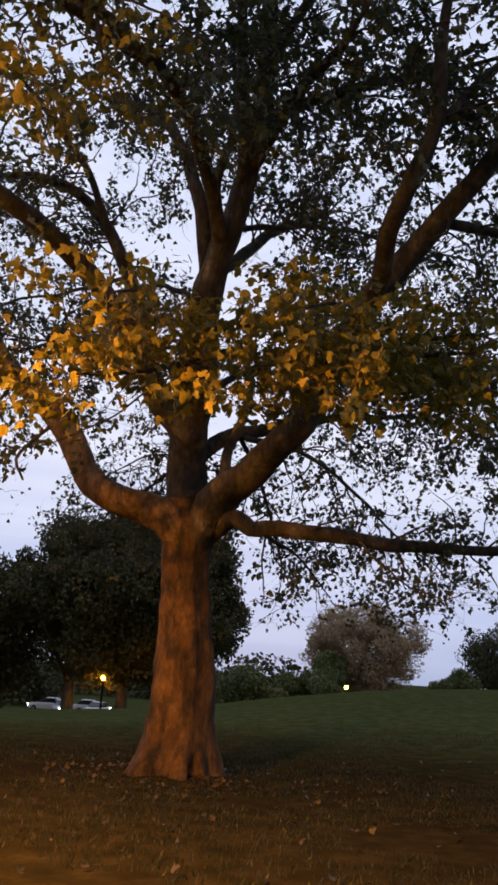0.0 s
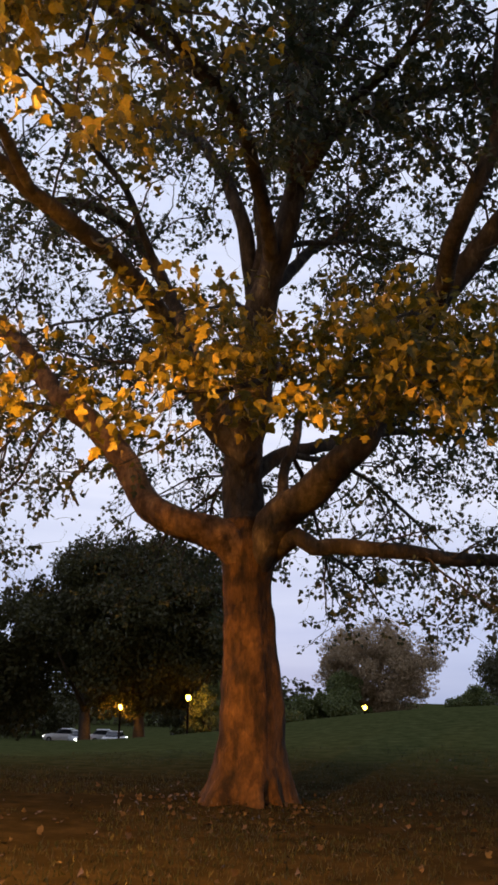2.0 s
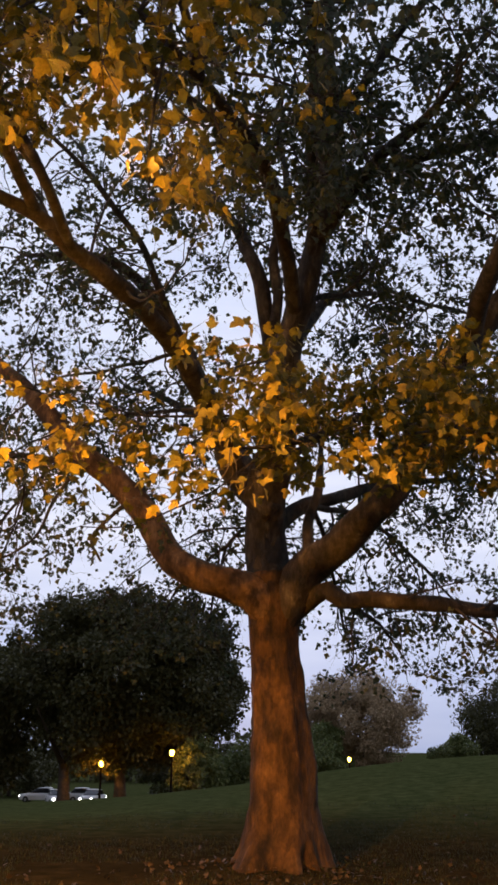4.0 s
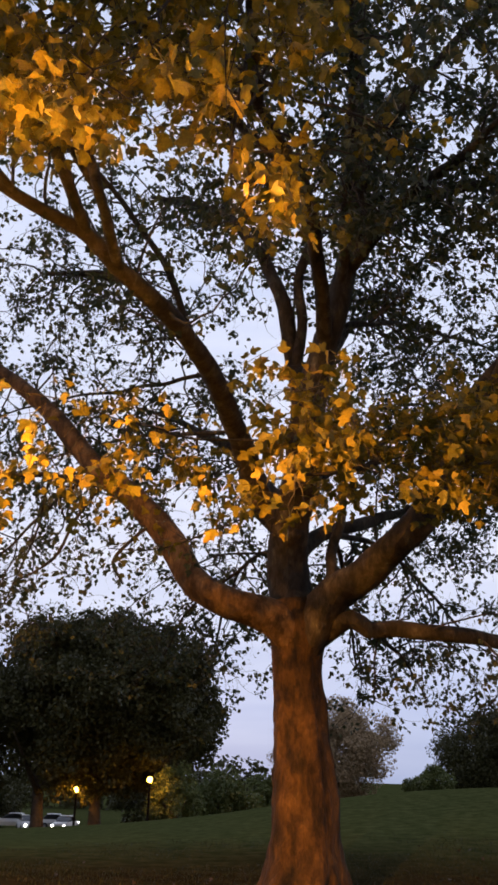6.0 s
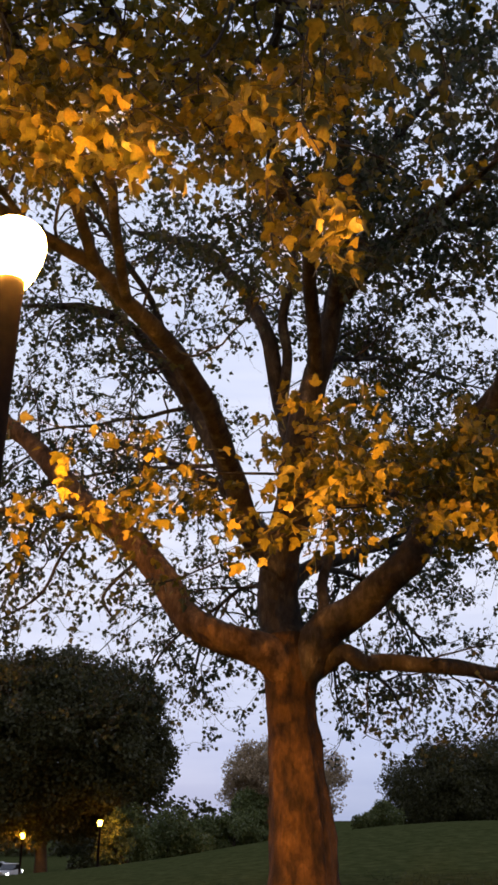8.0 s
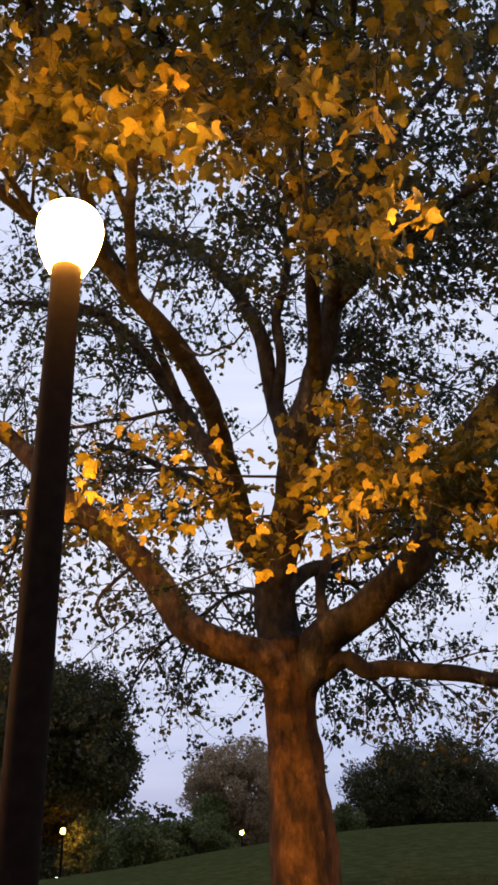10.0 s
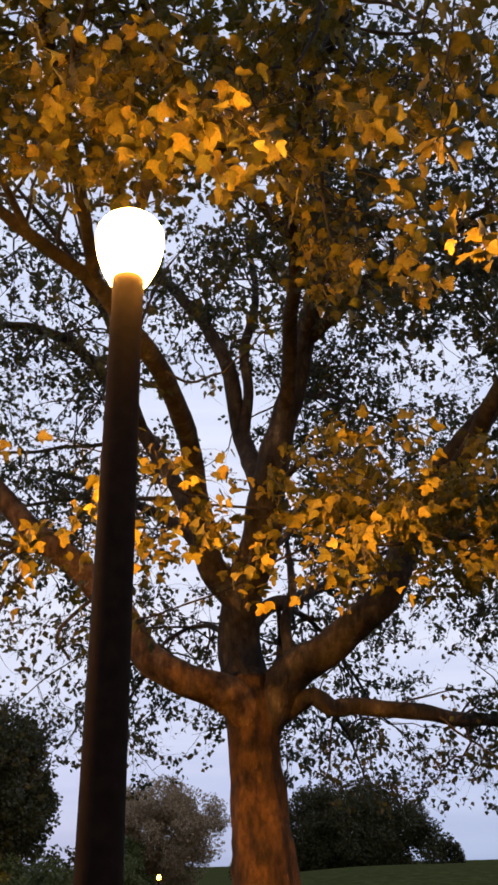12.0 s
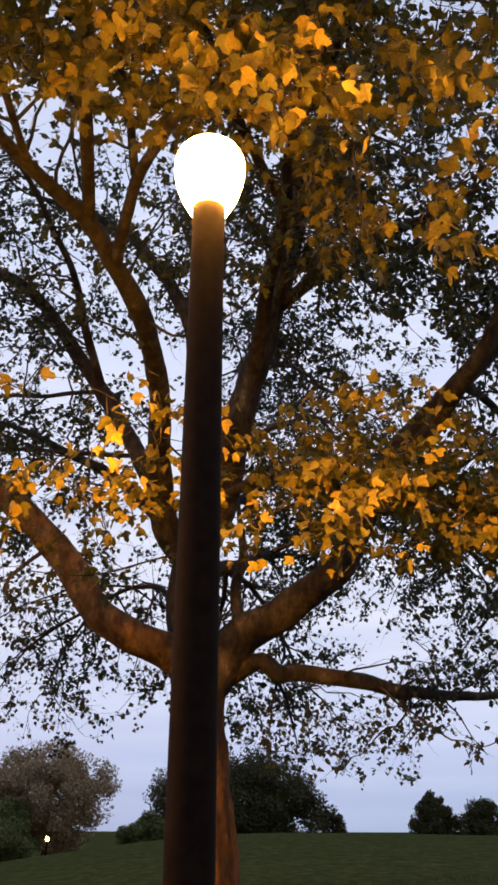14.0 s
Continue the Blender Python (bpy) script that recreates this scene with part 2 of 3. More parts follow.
def tube(line, sides, rough=0.0, seed=0.0, flare=None):
    """Rings along a line of x, y, z, radius, closed at both ends: corners and faces."""
    verts, faces = [], []
    pts = [Vector(q[:3]) for q in line]
    side = None
    for i, q in enumerate(pts):
        way = (pts[min(i + 1, len(pts) - 1)] - pts[max(i - 1, 0)]).normalized()
        if side is None:
            side = way.orthogonal().normalized()
        side = (side - way * side.dot(way)).normalized()
        other = way.cross(side)
        for k in range(sides):
            a = 2 * math.pi * k / sides
            away = side * math.cos(a) + other * math.sin(a)
            r = line[i][3]
            spot = q + away * r
            if rough:
                r *= 1 + rough * noise.noise(spot * 1.7 + Vector((seed, 0, 0))) + 0.5 * rough * noise.noise(spot * 5.0)
            if flare:
                r *= flare(q, away)
            verts.append(q + away * r)
    n = len(pts)
    for i in range(n - 1):
        for k in range(sides):
            k2 = (k + 1) % sides
            faces.append((i * sides + k, i * sides + k2, (i + 1) * sides + k2, (i + 1) * sides + k))
    faces.append(tuple(reversed(range(sides))))
    faces.append(tuple((n - 1) * sides + k for k in range(sides)))
    return verts, faces


def thing(name, place, label, category, group="", kind=""):
    ob = new(name)
    ob.location = place
    ob.empty_display_size = 0.2
    return tagged(ob, label, category, group, kind)


# ---- ground ----
def soft_step(a, b, v):
    u = min(1.0, max(0.0, (v - a) / (b - a)))
    return u * u * (3 - 2 * u)


def height(x, y):
    """The lawn rises gently to the right, has its crest some 45 m ahead and falls away behind it."""
    side = 0.25 + 1.5 * math.tanh(x / 11.0)
    if x > 12:
        side -= 0.012 * (x - 12)
    near = soft_step(14, 46, y)
    fall = soft_step(46, 85, y)
    bumps = 0.05 * noise.noise(Vector((x * 0.25, y * 0.25, 0.3))) + 0.12 * near * noise.noise(Vector((x * 0.06, y * 0.06, 5)))
    bumps -= 0.15 * math.exp(-((x + 1.4) ** 2 + (y - 15) ** 2) / 60)
    bumps += 0.16 * math.exp(-((x + 1.38) ** 2 + (y - 15.02) ** 2) / 0.9)
    back = soft_step(-5, -60, y)
    return side * near * (1 - fall) - 3.9 * fall + bumps * (1 - 0.6 * fall) - 0.5 * back


def ground_sheet():
    def steps(lo, hi, fine_lo, fine_hi, fine, grow):
        v = list(np.arange(fine_lo, fine_hi + 1e-6, fine))
        s = fine
        while v[-1] < hi:
            s *= grow
            v.append(v[-1] + s)
        s = fine
        while v[0] > lo:
            s *= grow
            v.insert(0, v[0] - s)
        return v
    xs, ys = steps(-3000, 3000, -18, 25, 0.4, 1.12), steps(-3000, 3500, -4, 60, 0.4, 1.12)
    verts = [(x, y, height(x, y)) for y in ys for x in xs]
    w = len(xs)
    faces = [(j * w + i, j * w + i + 1, (j + 1) * w + i + 1, (j + 1) * w + i) for j in range(len(ys) - 1) for i in range(w - 1)]
    ob = new("ground", mesh_from("ground", verts, faces, GROUND, True))
    tagged(ob, "worn dark green park lawn with bare brown soil", "lawn", kind="structure")


ground_sheet()

# ---- the plane tree ----
rng = np.random.RandomState(7)
BASE = Vector((-1.42, 15.05, -0.15))
FORK = np.array((-1.4, 15.15, 4.4))
tree = thing("plane_tree", BASE, "large old plane tree with flaking brown bark and lamplit leaves", "tree")

TRUNK = [(-1.30, 15.02, -0.45, 0.9), (-1.30, 15.02, -0.14, 0.76), (-1.28, 15.04, 0.15, 0.66), (-1.27, 15.06, 0.6, 0.58), (-1.27, 15.1, 1.3, 0.535), (-1.33, 15.13, 2.3, 0.475), (-1.385, 15.15, 3.1, 0.43), (-1.40, 15.15, 3.6, 0.44), (-1.40, 15.17, 4.1, 0.52), (-1.40, 15.2, 4.55, 0.46)]
BOUGHS = {
    "left": [(-1.35, 15.15, 3.7, 0.34), (-1.72, 14.97, 4.19, 0.34), (-2.13, 14.86, 4.34, 0.3), (-2.72, 14.68, 4.5, 0.27), (-3.28, 14.97, 4.93, 0.26), (-3.72, 15.15, 5.67, 0.25), (-4.35, 15.4, 6.38, 0.24), (-5.07, 15.51, 6.96, 0.22), (-5.87, 16.05, 7.87, 0.2), (-6.63, 16.44, 8.77, 0.17), (-8.09, 17.36, 10.15, 0.12), (-9.33, 17.97, 11.47, 0.05)],
    "right": [(-1.34, 15.15, 3.7, 0.34), (-0.89, 14.79, 4.56, 0.34), (-0.34, 14.3, 4.91, 0.285), (0.15, 13.76, 5.37, 0.267), (0.52, 13.55, 5.73, 0.258), (0.91, 13.47, 6.55, 0.248), (1.33, 13.22, 7.45, 0.248), (1.9, 13.02, 8.27, 0.221), (2.54, 12.72, 9.06, 0.193), (3.35, 12.3, 10, 0.166), (4.62, 12.07, 11.42, 0.11), (6.14, 12.03, 12.73, 0.046)],
    "right_fork": [(1.22, 13.28, 7.23, 0.17), (1.51, 12.59, 7.67, 0.16), (1.59, 11.47, 8.15, 0.15), (1.84, 10.92, 8.71, 0.14), (2.04, 10.78, 9.16, 0.13), (2.14, 10.62, 9.79, 0.11), (2.2, 10.44, 10.8, 0.09), (2.3, 10.06, 12.4, 0.04)],
    "low": [(-1.2, 15.25, 3.75, 0.16), (-0.9, 15.0, 4.0, 0.16), (-0.51, 14.57, 4.18, 0.15), (-0.24, 14.53, 3.99, 0.15), (0.22, 14.45, 4.04, 0.14), (1.17, 14.39, 3.99, 0.135), (2.41, 15.07, 3.97, 0.12), (3.95, 15.87, 4.09, 0.1), (5.49, 16.46, 4.24, 0.08), (8.01, 17.36, 4.32, 0.03)],
    "stem": [(-1.41, 15.21, 4.1, 0.42), (-1.52, 15.5, 5.17, 0.37), (-1.52, 15.2, 6.08, 0.36), (-1.37, 14.41, 6.93, 0.34), (-1.28, 13.88, 7.92, 0.29), (-1.05, 13.75, 8.93, 0.24), (-0.78, 13.62, 10, 0.21), (-0.57, 13.38, 11.07, 0.19), (-0.46, 12.96, 12.09, 0.17), (-0.48, 12.96, 13.43, 0.14), (-0.34, 13.1, 15.97, 0.09), (-0.23, 13.17, 18.51, 0.04)],
    "stem_left": [(-1.33, 14.1, 7.41, 0.2), (-1.42, 14.97, 8.6, 0.2), (-1.46, 15.47, 9.41, 0.17), (-1.58, 15.42, 10.16, 0.16), (-1.79, 15.46, 11.25, 0.15), (-2.23, 16.15, 12.61, 0.13), (-3.16, 16.98, 14.19, 0.1), (-4.83, 17.98, 15.27, 0.05)],
    "stem_mid": [(-1.44, 15.36, 9.2, 0.12), (-1.3, 15.32, 10.2, 0.11), (-1.37, 15.26, 11.2, 0.1), (-1.1, 15.2, 12.6, 0.08), (-1.2, 15.6, 14.6, 0.04)],
    "stem_right": [(-0.62, 13.46, 10.81, 0.12), (-0.03, 13.43, 11.68, 0.11), (1.06, 13.25, 12.04, 0.1), (2.37, 13.22, 12.41, 0.07), (3.85, 13.1, 12.78, 0.03)],
    "left_upper": [(-1.41, 15.2, 5.7, 0.26), (-2.09, 15.05, 6.4, 0.24), (-2.48, 14.36, 7.17, 0.2), (-2.9, 12.96, 7.54, 0.17), (-3.47, 11.54, 7.8, 0.15), (-3.87, 10.7, 7.84, 0.14), (-4.34, 10.13, 7.99, 0.12), (-4.76, 9.78, 8.33, 0.1), (-5.58, 9.3, 8.48, 0.08), (-6.89, 8.55, 9.06, 0.03)],
    "left_high": [(-2.21, 14.93, 6.59, 0.19), (-2.61, 15.46, 7.94, 0.17), (-3.18, 16.39, 9.55, 0.15), (-3.86, 17.05, 11, 0.14), (-4.6, 17.06, 11.86, 0.12), (-5.63, 16.83, 12.18, 0.1), (-7.11, 17.15, 12.3, 0.04)],
    "inner_stub": [(-0.89, 14.79, 4.56, 0.13), (-0.83, 14.97, 5.03, 0.11), (-0.81, 15.2, 5.6, 0.1), (-0.56, 15.44, 6.34, 0.08), (-0.38, 16.07, 7.54, 0.04)],
    "back_right": [(-1.53, 15.5, 5.29, 0.17), (-0.86, 16.06, 6.09, 0.15), (0.12, 16.95, 6.58, 0.13), (1.44, 18.85, 7.45, 0.1), (2.99, 20.88, 8.19, 0.07), (4.52, 22.58, 8.72, 0.03)],
    "front_bough": [(-1.38, 14.42, 6.84, 0.1), (-1.18, 12.48, 6.62, 0.08), (-0.99, 10.84, 5.81, 0.06), (-1, 9.6, 5.2, 0.045), (-1.5, 8.7, 4.75, 0.03), (-2.2, 8.2, 4.5, 0.015)],
    "front_bough_left": [(-1.0, 10.9, 5.9, 0.03), (-2.0, 11.2, 6.0, 0.022), (-3.2, 10.4, 5.7, 0.016), (-4.0, 9.2, 5.4, 0.01), (-4.9, 8.1, 5.15, 0.006)],
    "front_bough_hanging": [(-1.0, 10.9, 5.9, 0.02), (-2.0, 12.0, 5.5, 0.016), (-2.8, 12.6, 5.15, 0.014), (-3.6, 13.1, 4.95, 0.012), (-4.6, 13.3, 4.95, 0.008)],
    "front_bough_upper": [(-1.4, 14.3, 7.4, 0.06), (-1.4, 12.2, 7.2, 0.05), (-1.6, 10.7, 6.7, 0.035), (-1.8, 9.5, 6.1, 0.02), (-2.2, 8.7, 5.6, 0.01)],
    "front_bough_upper_right": [(1.2, 12.3, 6.6, 0.04), (1.2, 11.0, 6.6, 0.03), (0.7, 9.9, 6.2, 0.02), (0.1, 9.2, 5.8, 0.01)],
    "over_lamp_right": [(-2.8, 6.9, 9.2, 0.03), (-2.9, 6.7, 8.0, 0.02), (-2.95, 6.6, 7.0, 0.014), (-2.92, 6.5, 6.3, 0.007)],
    "stem_hanging": [(-1.42, 15.0, 6.3, 0.03), (-1.65, 14.1, 6.5, 0.022), (-1.9, 13.6, 6.1, 0.015), (-2.05, 13.4, 5.3, 0.008)],
    "left_low_hanging": [(-6.0, 15.5, 6.8, 0.03), (-6.4, 16.4, 5.9, 0.022), (-6.9, 17.2, 5.0, 0.016), (-7.3, 17.9, 4.3, 0.008)],
    "front_bough_far": [(1.1, 11.4, 6.1, 0.05), (1.8, 10.4, 5.8, 0.04), (2.4, 9.6, 5.5, 0.02)],
    "front_bough_right": [(0.91, 13.47, 6.55, 0.1), (1.13, 11.97, 6.37, 0.08), (0.87, 10.49, 5.68, 0.06), (0.3, 9.1, 5.05, 0.03), (-0.3, 8.3, 4.75, 0.012)],
    "front_high": [(-1.05, 13.75, 8.93, 0.14), (-1.43, 12.19, 9.85, 0.12), (-1.92, 10.45, 9.97, 0.1), (-2.6, 8.6, 9.5, 0.07), (-3.2, 7, 8.9, 0.03)],
    "front_high_right": [(-0.66, 13.55, 10.4, 0.12), (0.13, 11.82, 10.8, 0.1), (0.71, 10.51, 10.7, 0.07), (1, 9.6, 10.6, 0.03)],
    "back_low": [(-1.54, 15.6, 5.17, 0.07), (-1.7, 17.47, 6.08, 0.05), (-2.25, 19.44, 6.09, 0.0375), (-2.6, 21.4, 5.4, 0.035), (-2.8, 22.8, 4.6, 0.015)],
    "back_right_low": [(-0.61, 16.01, 6.08, 0.07), (0.73, 18.01, 6.39, 0.055), (2.16, 19.8, 5.89, 0.04), (3.6, 21.3, 5, 0.025), (5.2, 22.4, 4.2, 0.01)],
    "back_high": [(-1.42, 15.3, 6.0, 0.15), (-2.4, 17.6, 8.2, 0.12), (-3.6, 19.4, 9.6, 0.09), (-5.0, 20.6, 10.6, 0.04)],
    "back_mid_right": [(-1.32, 14.9, 6.6, 0.075), (0.58, 17.13, 8.46, 0.06), (2.19, 18.76, 9.53, 0.05), (4, 20.2, 10.2, 0.035), (6.2, 21.4, 10, 0.015)],
    "back_mid_left": [(-2.61, 15.46, 7.94, 0.05), (-4.41, 17.51, 8.56, 0.04), (-6.4, 19.26, 8.78, 0.03), (-8.4, 20.6, 8.4, 0.015)],
    "back_top": [(-1.18, 13.81, 8.44, 0.14), (-0.25, 16.27, 10.69, 0.11), (0.77, 18.33, 12.35, 0.08), (1.6, 20, 13.6, 0.03)],
    "right_side": [(0.95, 13.43, 6.66, 0.11), (2.33, 14.28, 7.07, 0.1), (4.16, 15.49, 7.19, 0.07), (6.4, 16.6, 6.6, 0.03)],
    "right_outer": [(2.64, 12.69, 9.15, 0.1), (4.16, 13.71, 9.44, 0.08), (5.78, 14.86, 9.32, 0.06), (7.6, 16, 8.8, 0.03)],
    "back_right_high": [(-0.92, 13.75, 9.37, 0.06), (0.58, 15.5, 10.48, 0.05), (2.19, 17.55, 11.49, 0.04), (4, 19.2, 12.1, 0.03), (6.2, 20.4, 12.3, 0.015)],
    "back_right_far": [(1.44, 18.85, 7.45, 0.07), (3.56, 19.63, 8.77, 0.06), (5.78, 20.42, 9.18, 0.05), (8, 21, 9, 0.02)],
    "low_inner": [(-0.24, 14.53, 3.99, 0.04), (0.17, 15.39, 3.98, 0.035), (0.79, 16.4, 3.69, 0.025), (1.4, 17.4, 3.2, 0.012)],
    "back_left_high": [(-3.18, 16.39, 9.55, 0.05), (-4.99, 18.6, 10.17, 0.04), (-6.99, 20.1, 10.48, 0.03), (-9.2, 21.2, 10.2, 0.015)],
    "right_top": [(2.08, 10.7, 9.4, 0.08), (3.22, 11.2, 11, 0.07), (4.41, 11.3, 12.4, 0.05), (5.6, 11.2, 13.4, 0.03)],
    "stem_top": [(-0.45, 12.95, 12.29, 0.1), (0.64, 12.28, 13.93, 0.08), (1.82, 11.74, 15.16, 0.06), (2.9, 11.4, 16, 0.03)],
    "front_top": [(-0.78, 13.62, 10, 0.11), (-0.89, 11.47, 12.2, 0.09), (-1.19, 9.74, 13.2, 0.07), (-1.6, 8.2, 13.6, 0.03)],
    "over_path": [(-4.76, 9.78, 8.33, 0.08), (-5.3, 8.02, 8.95, 0.07), (-5.75, 6.01, 9.18, 0.05), (-6.2, 4, 9, 0.02)],
    "over_path_right": [(-2.6, 8.6, 9.5, 0.06), (-2.8, 6.9, 9.2, 0.05), (-3, 5.3, 8.6, 0.04), (-3.2, 4, 8, 0.02)],
    "over_path_mid": [(-1.92, 10.45, 9.97, 0.08), (-3.61, 8.56, 9.98, 0.06), (-4.61, 6.88, 9.59, 0.05), (-5.2, 5.4, 9.2, 0.02)],
    "front_bough_mid": [(1.13, 11.97, 6.37, 0.035), (1.45, 10.74, 5.78, 0.028), (0.88, 9.62, 5.19, 0.02), (0.2, 9, 4.8, 0.01)],
    "front_bough_side": [(1.13, 11.97, 6.37, 0.035), (1.95, 10.84, 6.18, 0.028), (2.38, 9.92, 5.89, 0.02), (2.6, 9.2, 5.5, 0.01)],
    "back_left_low": [(-1.7, 17.47, 6.08, 0.025), (-3.07, 19.05, 6.18, 0.02), (-4.43, 20.33, 5.69, 0.015), (-5.6, 21.2, 4.8, 0.006)],
    "back_left_hanging": [(-2.25, 19.44, 6.09, 0.04), (-3.43, 20.63, 5.39, 0.03), (-4.02, 21.51, 4.4, 0.012)],
    "left_top": [(-3.18, 16.39, 9.55, 0.09), (-4.19, 15.4, 11.57, 0.07), (-5.39, 14.4, 12.78, 0.05), (-6.6, 13.6, 13.6, 0.02)],
    "over_path_left": [(-5.58, 9.3, 8.48, 0.05), (-5.99, 8.33, 8.57, 0.04), (-6.39, 6.97, 8.29, 0.02)],
    "back_hanging_right": [(-0.6, 16.21, 6.08, 0.05), (-0.07, 18.01, 5.48, 0.04), (0.26, 19.41, 4.59, 0.03), (0.7, 20.4, 3.7, 0.012)],
    "left_far_hanging": [(-5.47, 15.5, 6.76, 0.04), (-6.51, 16.67, 6.27, 0.03), (-7.35, 17.64, 5.79, 0.025), (-8.2, 18.4, 5.3, 0.012)],
    "left_side": [(-4.76, 15.4, 6.67, 0.07), (-5.5, 15.47, 6.78, 0.065), (-6.75, 15.54, 6.84, 0.05), (-8.4, 15.6, 6.6, 0.02)],
    "left_hanging": [(-5.08, 15.44, 6.72, 0.035), (-5.52, 15.56, 5.98, 0.03), (-5.86, 15.63, 5.29, 0.025), (-6.5, 15.6, 4.8, 0.012)],
    "left_crook": [(-4.01, 15.18, 5.99, 0.04), (-4.4, 15.19, 5.59, 0.035), (-4.7, 15.15, 5.15, 0.03), (-4.5, 15, 4.75, 0.02)],
    "over_lamp_left": [(-4.5, 8.6, 8.1, 0.05), (-5, 7.4, 8.2, 0.04), (-5.3, 6.2, 7.8, 0.03), (-5.2, 5.2, 7.3, 0.015)],
    "over_lamp": [(-4.34, 10.13, 7.99, 0.08), (-4.46, 8.73, 8.09, 0.065), (-4.48, 7.26, 7.7, 0.05), (-4.3, 6, 7.1, 0.035), (-4, 5.2, 6.5, 0.015)],
}


def trunk_flare(q, away):
    k = max(0.0, 1.0 - (q.z + 0.4) / 1.3)
    a = math.atan2(away.y, away.x)
    lobes = 0.5 + 0.5 * math.sin(5 * a + 0.8) + 0.25 * math.sin(9 * a + 2)
    ribs = (0.04 * math.sin(7 * a + q.z * 0.3) + 0.025 * math.sin(13 * a - q.z * 0.5)) * max(0.15, 1 - q.z / 4)
    notch = 0.4 * math.exp(-((a + 1.05) / 0.14) ** 2) * max(0.0, min(1.0, (0.35 - q.z) / 0.3))
    fold = 0.17 * soft_step(-1.12, -0.92, a) * (1 - soft_step(-0.7, -0.1, a)) * max(0.0, min(1.0, (4.4 - q.z) / 1.5))
    return 1 + k * k * 0.42 * lobes + ribs - notch - fold


v, f = tube(smoothed(TRUNK, 0.09), 40, 0.10, 1.0, trunk_flare)
trunk_mesh = mesh_from("trunk", [p - BASE for p in v], f, BARK, True)
part("trunk", trunk_mesh, BARK, tree, "flaking brown and olive plane bark")
lines = {}
for key, rows_ in BOUGHS.items():
    line = smoothed(rows_, 0.14)
    wob = np.array([[noise.noise(Vector(q[:3]) * 0.9), noise.noise(Vector(q[:3]) * 0.9 + Vector((9, 0, 0))), noise.noise(Vector(q[:3]) * 0.9 + Vector((0, 9, 0)))] for q in line])
    line[:, :3] += wob * 0.07
    lines[key] = line
    v, f = tube(line, 14, 0.13, 3.0)
    # the left limb gets the lit bark tone, all others the shaded one
    skin = LIT_LIMB_BARK if key == "left" else SHADED_LIMB_BARK
    part("limb", mesh_from("limb", [p - BASE for p in v], f, skin, True), skin, tree)


# branches and twigs grown from the limbs
def unit(a):
    return a / (np.linalg.norm(a) + 1e-9)


def grow(start, way, length, r0, droop, step=0.22, wander=0.28):
    """A wandering shoot: rows of x, y, z, radius."""
    n = max(3, int(length / step))
    p, d = np.array(start, float), unit(np.array(way, float))
    out = [(*p, r0)]
    for i in range(n):
        d = unit(d + rng.normal(0, wander, 3) + np.array((0, 0, -droop)))
        p = p + d * step
        out.append((*p, r0 * (1 - 0.85 * (i + 1) / n)))
    return np.array(out)


def open_air(p):
    """The clear spaces: round the fork, under the crown, before the limbs and round the lamp."""
    x, y, z = p
    near = math.hypot(x - FORK[0], y - FORK[1])
    if -2.7 < x < -1.5 and 12.8 < y < 14.3 and 5.2 < z < 6.4:
        return False
    if x < -6.0 and y > 15.4 and z > 3.6:
        return False
    if x < -2.6 and 12.3 < y < 14.2 and 4.5 < z < 5.9:
        return False
    if x < -1.0 and y > 15.4 and z < (3.1 if x > -6.0 else 1.65 + 0.17 * y):
        return True
    if z < 2.6 or (near < 3.0 and z < 5.9 and 12.3 < y < 17.0 and not (x > -0.5 and z < 4.1)):
        return True
    if y < 13.0:
        floor = 4.05 + 0.3 * (y - 8.3) - (0.3 if x < -1.9 else 0.0)
        if x > -3.1 and (z < floor or floor + 2.1 < z < 1.9 + 0.66 * (y - 0.4)):
            return True
        if x <= -3.1 and not (7.3 < y < 12.2 and 3.7 < z < 5.45):
            if z < (1.7 + 0.90 * math.hypot(x + 5.2, y - 1.1) if y < 9.3 else 1.9 + 0.50 * (y - 0.4)):
                return True
    if -4.0 < x < 2.0 and 12.0 < y < 16.5 and 6.0 < z < 9.0 and rng.rand() < 0.75:
        return True
    return np.sum((p - np.array(LAMP)) ** 2) < 1.0


FULL = {"stem_hanging": 0.35, "left_low_hanging": 0.4, "inner_stub": 0.8, "left": 0.55, "right": 0.5, "right_fork": 0.3, "low": 0.14, "stem": 0.6, "stem_left": 0.45, "stem_mid": 0.4, "stem_right": 0.1, "left_upper": 0.5, "left_high": 0.4, "back_right": 0.35, "front_bough": 0.4, "front_bough_right": 0.4, "front_bough_left": 0.5, "front_bough_far": 0.1, "front_bough_hanging": 0.3, "front_bough_upper": 0.4, "front_bough_upper_right": 0.2, "over_lamp_right": 0.3, "front_high": 0.2, "front_high_right": 0.15, "over_lamp": 0.1, "over_lamp_left": 0.15, "back_low": 0.25, "back_right_low": 0.08, "back_high": 0.3, "left_side": 0.2, "left_hanging": 0.1, "left_crook": 0.3, "back_mid_right": 0.25, "back_mid_left": 0.15, "back_top": 0.25, "right_side": 0.25, "right_outer": 0.15, "back_left_high": 0.1, "back_right_high": 0.15, "back_right_far": 0.1, "low_inner": 0.2, "right_top": 0.15, "stem_top": 0.1, "front_top": 0.15, "front_bough_mid": 0.2, "front_bough_side": 0.2, "back_left_low": 0.15, "back_left_hanging": 0.1, "left_top": 0.15, "back_hanging_right": 0.25, "left_far_hanging": 0.2, "over_path_left": 0.1, "over_path": 0.15, "over_path_right": 0.1, "over_path_mid": 0.1}
twig_lines, leaf_spots = [], []


